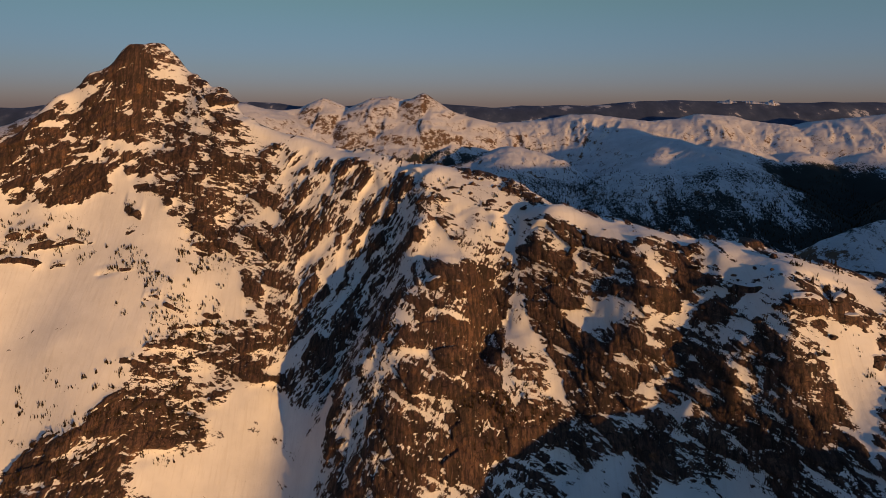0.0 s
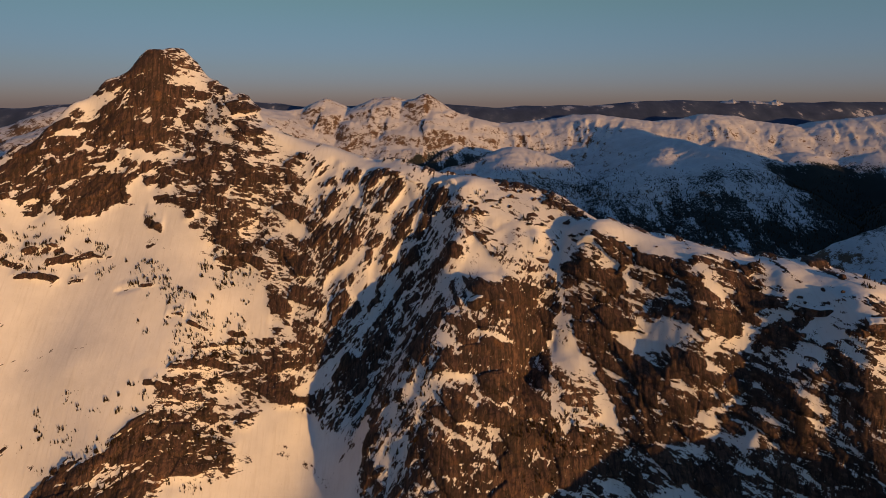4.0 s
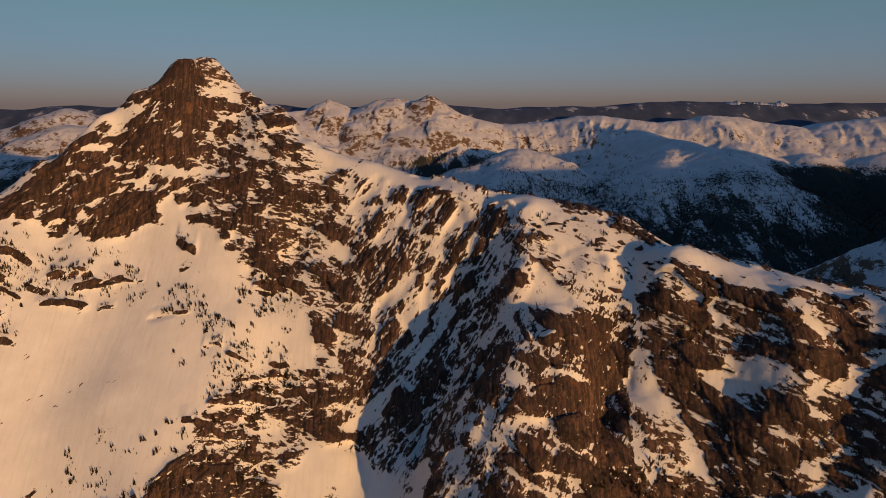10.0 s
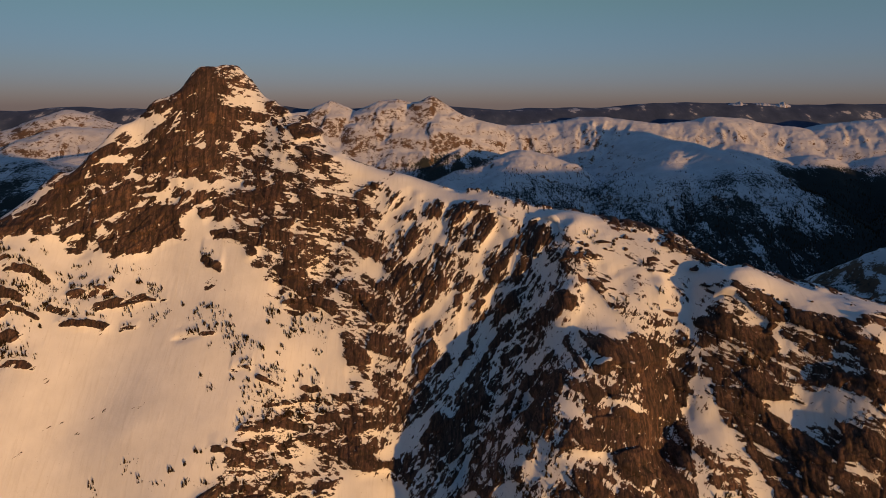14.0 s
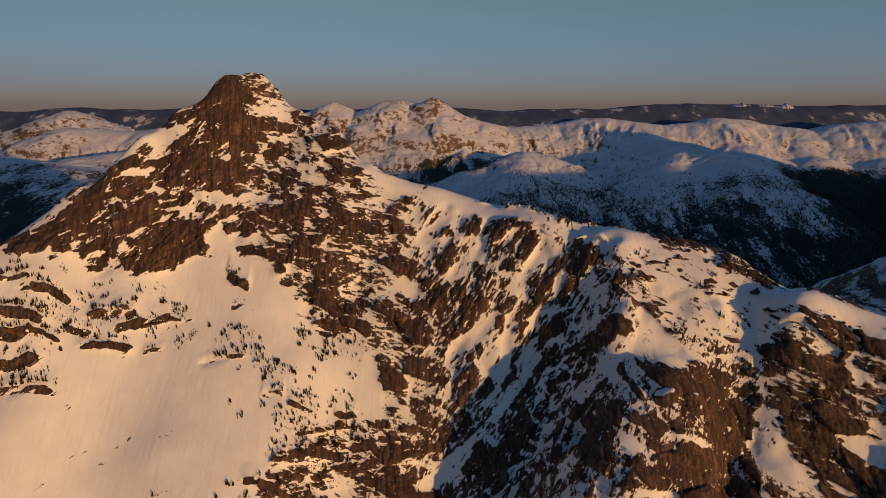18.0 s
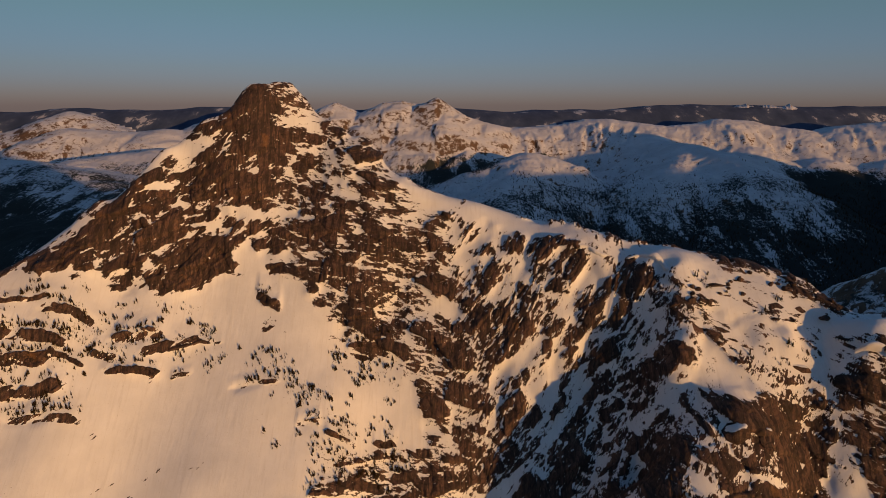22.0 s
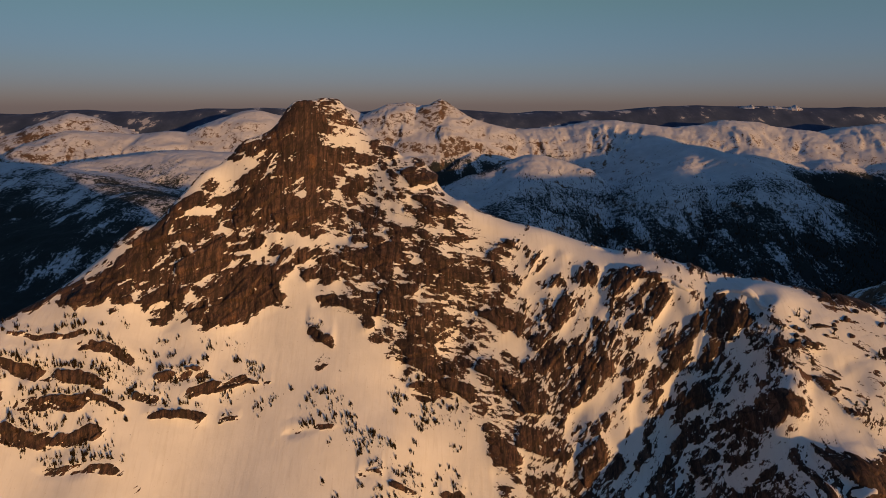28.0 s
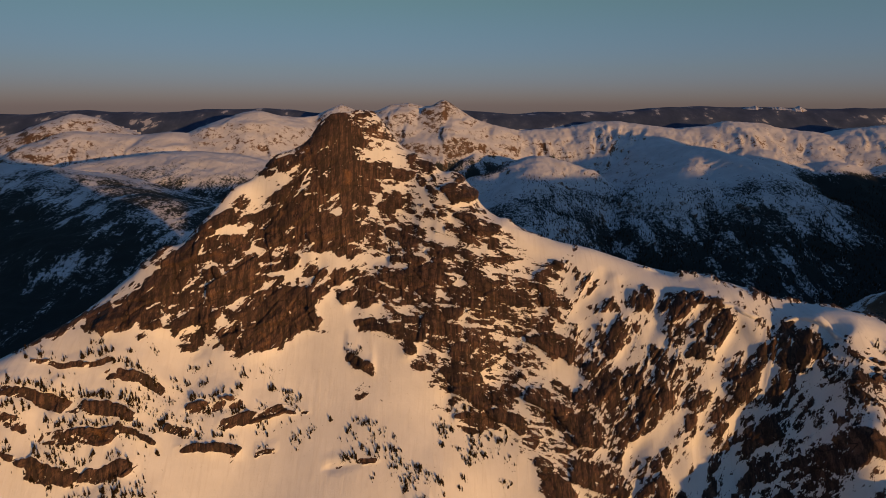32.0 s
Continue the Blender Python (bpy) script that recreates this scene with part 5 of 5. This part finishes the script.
def outcrop(x, y, width, height, lean, label):
    """A block of granite half sunk in the snow: split faces, chipped edges, snow lying on its top."""
    r = random.Random(int(x * 131 + y * 17))
    gxx, gyy = slope_at(x, y)
    turn = math.degrees(math.atan2(gyy, gxx)) - 90
    deep = min(width * 0.36, height * 0.9)
    bm = bmesh.new()
    bmesh.ops.create_icosphere(bm, subdivisions=4, radius=1.0)
    cuts = [(Vector((r.gauss(0, 1), r.gauss(-0.3, 1), r.gauss(0.2, 0.8))).normalized(), r.uniform(0.5, 0.86)) for _ in range(13)]
    for v in bm.verts:
        c = v.co.copy()
        for way_out, far in cuts:
            over = c.dot(way_out) - far
            if over > 0:
                c -= way_out * over * 0.96
        c += c.normalized() * (0.05 * noise.fractal(c * 3.0 + Vector((x, y, 0)), 1.0, 2.0, 4))
        v.co = (c.x * width * 0.56, c.y * deep, c.z * height * 0.55 + math.tan(radians(lean)) * c.x * width * 0.25)
    bm.normal_update()
    top = {f for f in bm.faces if f.normal.z > 0.72 and f.calc_center_median().z > 0}
    best = set()
    while top:  # the largest level patch holds the snow
        todo, patch_faces = [top.pop()], set()
        while todo:
            f = todo.pop()
            patch_faces.add(f)
            for e in f.edges:
                for g in e.link_faces:
                    if g in top:
                        top.discard(g)
                        todo.append(g)
        best = max(best, patch_faces, key=len)
    base = tagged(new("rock_outcrop"), label, "rock", "rock outcrops")
    base.matrix_world = pose(x, y, ground_at(x, y) - height * 0.42, 0, 0, turn)
    cap = bmesh.new()
    index = {}
    for f in best:
        for v in f.verts:
            if v.index not in index:
                rim_vert = any(g not in best for g in v.link_faces)
                index[v.index] = cap.verts.new(v.co + Vector((0, 0, -0.1 if rim_vert else 0.28)))
        cap.faces.new([index[v.index] for v in f.verts])
    part("stone", bm, ROCK, base)
    if len(best) > 20 and height > 4.5:
        part("snow_cap", cap, SNOW, base, "thin cap of sunlit snow", True)
    else:
        cap.free()
    return base


for x, y, w, h, lean in EAST_OUTCROPS:
    outcrop(x, y, w, h, lean, "weathered granite block on the snowy ridge top")


# ---- loose boulders ----
def boulder_mesh(seed):
    r = random.Random(seed)
    bm = bmesh.new()
    bmesh.ops.create_icosphere(bm, subdivisions=3, radius=1.0)
    cuts = [(Vector((r.gauss(0, 1), r.gauss(0, 1), r.gauss(0, 1))).normalized(), r.uniform(0.5, 0.85)) for _ in range(12)]
    for v in bm.verts:
        for way_out, far in cuts:
            over = v.co.dot(way_out) - far
            if over > 0:
                v.co -= way_out * over * 0.95
        v.co += v.co.normalized() * 0.05 * noise.fractal(v.co * 3 + Vector((seed, 0, 0)), 1.0, 2.0, 3)
    return mesh_of("boulder", bm, ROCK)


lumps = [boulder_mesh(k) for k in range(6)]
toss = random.Random(11)
for x, y, rx, ry, count in ((36, 315, 9, 4, 14), (10, 317, 14, 4, 12), (46, 304, 12, 5, 12), (-4, 312, 8, 4, 8), (150, 214, 18, 9, 14), (120, 236, 14, 7, 10), (75, 276, 22, 6, 12)):
    for k in range(count):
        px, py = x + toss.gauss(0, rx * 0.6), y + toss.gauss(0, ry * 0.6)
        size = toss.choice((0.5, 0.6, 0.8, 1.0, 1.3, 1.9))
        ob = tagged(new("boulder", lumps[k % 6]), "brown granite boulder half buried in snow", "boulder", "boulders on the snow")
        ob.matrix_world = pose(px, py, ground_at(px, py) + 0.05 * size, toss.uniform(-25, 25), toss.uniform(-25, 25), toss.uniform(0, 360)) @ Matrix.Diagonal((size * toss.uniform(0.9, 1.6), size, size * toss.uniform(0.6, 0.9), 1))


# ---- snow that hangs over the couloir's head ----
def cornice(line, reach, label):
    """A scalloped lip of snow along a line, leaning out over the downhill side."""
    dense = []
    for (ax, ay), (bx, by) in zip(line, line[1:]):
        n = max(3, int(math.hypot(bx - ax, by - ay) / 0.5))
        dense += [(ax + (bx - ax) * k / n, ay + (by - ay) * k / n) for k in range(n)]
    bm = bmesh.new()
    rows = []
    for k, (x, y) in enumerate(dense):
        gxx, gyy = slope_at(x, y, 8)
        size = math.hypot(gxx, gyy)
        ox, oy = -gxx / size, -gyy / size
        end = min(1.0, k / 6, (len(dense) - 1 - k) / 6)
        scallop = (0.35 + 0.65 * abs(math.sin(k * 0.16 + 0.8 * math.sin(k * 0.05)))) * (0.8 + 0.4 * noise.noise(Vector((x * 0.3, y * 0.3, 0))))
        o = reach * scallop * end
        z = float(base_height(x, y)) + 0.5 * end
        profile = ((-5.0, -0.9 * end - 0.6), (-2.5, 0.0), (0.0, 0.35 * end), (o * 0.7, 0.15), (o, -0.5), (o * 0.9, -1.1), (o * 0.45, -1.7 - 0.6 * o), (-0.6, -3.2 - 1.3 * o))
        rows.append([bm.verts.new((x + ox * d, y + oy * d, max(z + h, z - 6))) for d, h in profile])
    for a, b in zip(rows, rows[1:]):
        for i in range(len(a) - 1):
            bm.faces.new((a[i], b[i], b[i + 1], a[i + 1]))
    bmesh.ops.recalc_face_normals(bm, faces=bm.faces)
    ob = new("snow_cornice", mesh_of("snow_cornice", bm, SNOW, True))
    return tagged(ob, label, "snow cornice", "snow cornices")


cornice([(-46, 350), (-40, 347), (-34, 343), (-28, 341)], 2.6, "rounded snow cornice on the ridge above dark crags")
cornice([(-25, 341), (-19, 338), (-14, 333), (-11, 327), (-9, 322)], 3.4, "overhanging snow cornice above the shaded couloir")
cornice([(42, 285), (50, 280), (58, 276), (66, 274)], 1.6, "thin snow cornice along the top of the east cliff")


# ---- small firs ----
def needle_material():
    m, nt, bsdf = material("fir_needles")
    info = nt.nodes.new("ShaderNodeObjectInfo")
    g = nt.nodes.new("ShaderNodeNewGeometry")
    both = calc(nt, "MULTIPLY", calc(nt, "ADD", info.outputs["Random"], g.outputs["Random Per Island"]), 0.5)
    nt.links.new(ramp(nt, both, [(0.2, (0.022, 0.017, 0.009)), (0.8, (0.060, 0.038, 0.021))]), bsdf.inputs["Base Color"])
    bsdf.inputs["Roughness"].default_value = 0.95
    bsdf.inputs["Specular IOR Level"].default_value = 0.05
    return m


NEEDLES = needle_material()
BARK, nt, bsdf = material("fir_bark")
nt.links.new(ramp(nt, grain(nt, place(nt), 6.0), [(0.3, (0.05, 0.035, 0.025)), (0.7, (0.11, 0.075, 0.05))]), bsdf.inputs["Base Color"])
bsdf.inputs["Roughness"].default_value = 0.9


def fir_shape(seed, boughs, ragged):
    """Trunk and crown of a fir one metre tall: whorls of drooping, tapering boughs."""
    r = random.Random(seed)
    trunk = bmesh.new()
    bmesh.ops.create_cone(trunk, cap_ends=True, segments=5, radius1=0.035, radius2=0.008, depth=1.0, matrix=Matrix.Translation((0, 0, 0.46)))
    verts, faces = [], []
    for k in range(boughs):
        h = 0.10 + 0.88 * (k + r.random() * 0.8) / boughs
        a = k * 2.4 + r.uniform(-0.5, 0.5)
        reach = (0.05 + ragged * (1 - h) ** 0.8) * r.uniform(0.6, 1.25)
        ca, sa = math.cos(a), math.sin(a)
        w, drop = 0.45 * reach + 0.03, 0.3 * reach
        n = len(verts)
        verts += [(0.0, 0.0, h + 0.07), (ca * reach * 0.55 - sa * w, sa * reach * 0.55 + ca * w, h - drop * 0.4), (ca * reach, sa * reach, h - drop), (ca * reach * 0.55 + sa * w, sa * reach * 0.55 - ca * w, h - drop * 0.4), (ca * reach * 0.3, sa * reach * 0.3, h - 0.06)]
        faces += [(n, n + 1, n + 2), (n, n + 2, n + 3), (n + 4, n + 2, n + 1), (n + 4, n + 3, n + 2), (n, n + 4, n + 1), (n, n + 3, n + 4)]
    return trunk, verts, faces


SHAPES = [fir_shape(s, b, g) for s, b, g in ((1, 26, 0.24), (2, 22, 0.30), (3, 28, 0.20), (4, 18, 0.36), (5, 24, 0.27))]
models = []
for trunk, verts, faces in SHAPES:
    crown = bpy.data.meshes.new("crown")
    crown.from_pydata(verts, [], faces)
    crown.materials.append(NEEDLES)
    models.append((mesh_of("trunk", trunk, BARK), crown))

pick = random.Random(5)
spots = []


def clump(x, y, reach, count):
    for k in range(count):
        spots.append((x + pick.gauss(0, reach), y + pick.gauss(0, 0.55 * reach), pick.choice((0.3, 0.4, 0.45, 0.5, 0.6, 0.7, 0.8, 0.95, 1.2, 1.6, 2.2)) * pick.uniform(0.8, 1.15)))


for stands in (WEST_STANDS, APRON_STANDS, LOW_STANDS, EAST_STANDS):
    for x, y, rx, ry, count in stands:
        for k in range(max(3, count // 3)):
            a, d = pick.uniform(0, 6.283), math.sqrt(pick.random())
            clump(x + d * rx * math.cos(a), y + d * (ry + 2) * math.sin(a), pick.choice((0.6, 0.9, 1.4, 2.2)), pick.choice((6, 10, 15, 22)))
for x, y, width, high, lean in WEST_OUTCROPS + LOW_OUTCROPS:  # rows of scrub along the tops of the rock steps
    for k in range(int(width * 0.34)):
        at = pick.uniform(-0.42, 0.42) * width
        lip = y - 0.45 * high + math.tan(radians(lean)) * at * 0.8
        clump(x + at, lip + pick.uniform(0.4, 2.4), 0.8, pick.choice((6, 9, 14)))
pick.shuffle(spots)
spots.sort(key=lambda s: -s[2])
lone, rest_v, rest_f = 300, [], []
for k, (x, y, size) in enumerate(spots):
    z = ground_at(x, y) - 0.08 * size
    kind = pick.randrange(5)
    wide = size * pick.uniform(0.8, 1.25)
    lean, spin = pick.uniform(-5, 5), pick.uniform(0, 360)
    if k < lone:
        fir = tagged(new("fir_tree"), "tall dark subalpine fir standing in the snow" if size > 3.0 else "small dark subalpine fir standing in the snow", "tree", "firs on the mountain")
        fir.matrix_world = pose(x, y, z, lean, 0, spin) @ Matrix.Diagonal((wide, wide, size, 1))
        for name, me in zip(("trunk", "crown"), models[kind]):
            new(name, me).parent = fir
    else:
        m = pose(x, y, z, lean, 0, spin) @ Matrix.Diagonal((wide, wide, size, 1))
        n = len(rest_v)
        _, verts, faces = SHAPES[kind]
        rest_v += [tuple(m @ Vector(v)) for v in verts]
        rest_f += [tuple(i + n for i in f) for f in faces]
scrub = bpy.data.meshes.new("fir_scrub")
scrub.from_pydata(rest_v, [], rest_f)
scrub.materials.append(NEEDLES)
tagged(new("fir_scrub", scrub), "low dark fir scrub scattered over the snow slopes", "scrub", kind="stuff")


# ---- woods on the far hillsides ----
wood_v, wood_f = [], []
wx = rng.uniform(250, 2300, 60000)
wy = rng.uniform(950, 3500, 60000)
seen = (np.arctan2(wx + 75, wy - 60) < 0.72) & (wx < 1.0 * wy)
wx, wy = wx[seen], wy[seen]
wz, _ = far_height(wx, wy)
chance = 0.9 * ease(-60, -430, wz) + 0.9 * layered(wx / 260, wy / 260, 4, 131, 0.6) - 0.22
grown = (rng.uniform(0, 1, len(wx)) < chance) & (wz > -620)
for x, y, z in zip(wx[grown][:16000], wy[grown][:16000], wz[grown][:16000]):
    h = pick.uniform(5, 13) * (0.6 if y < 1500 else 1.0)
    w, a, n = h * pick.uniform(0.16, 0.26), pick.uniform(0, 1.5), len(wood_v)
    wood_v += [(x + w * math.cos(a + k * 1.5708), y + w * math.sin(a + k * 1.5708), z - 1) for k in range(4)] + [(x, y, z + h)]
    wood_f += [(n, n + 1, n + 4), (n + 1, n + 2, n + 4), (n + 2, n + 3, n + 4), (n + 3, n, n + 4)]
woods = bpy.data.meshes.new("far_woods")
woods.from_pydata(wood_v, [], wood_f)
woods.materials.append(NEEDLES)
tagged(new("far_woods", woods), "dark conifer woods on the distant shaded hillsides", "woods", kind="stuff")
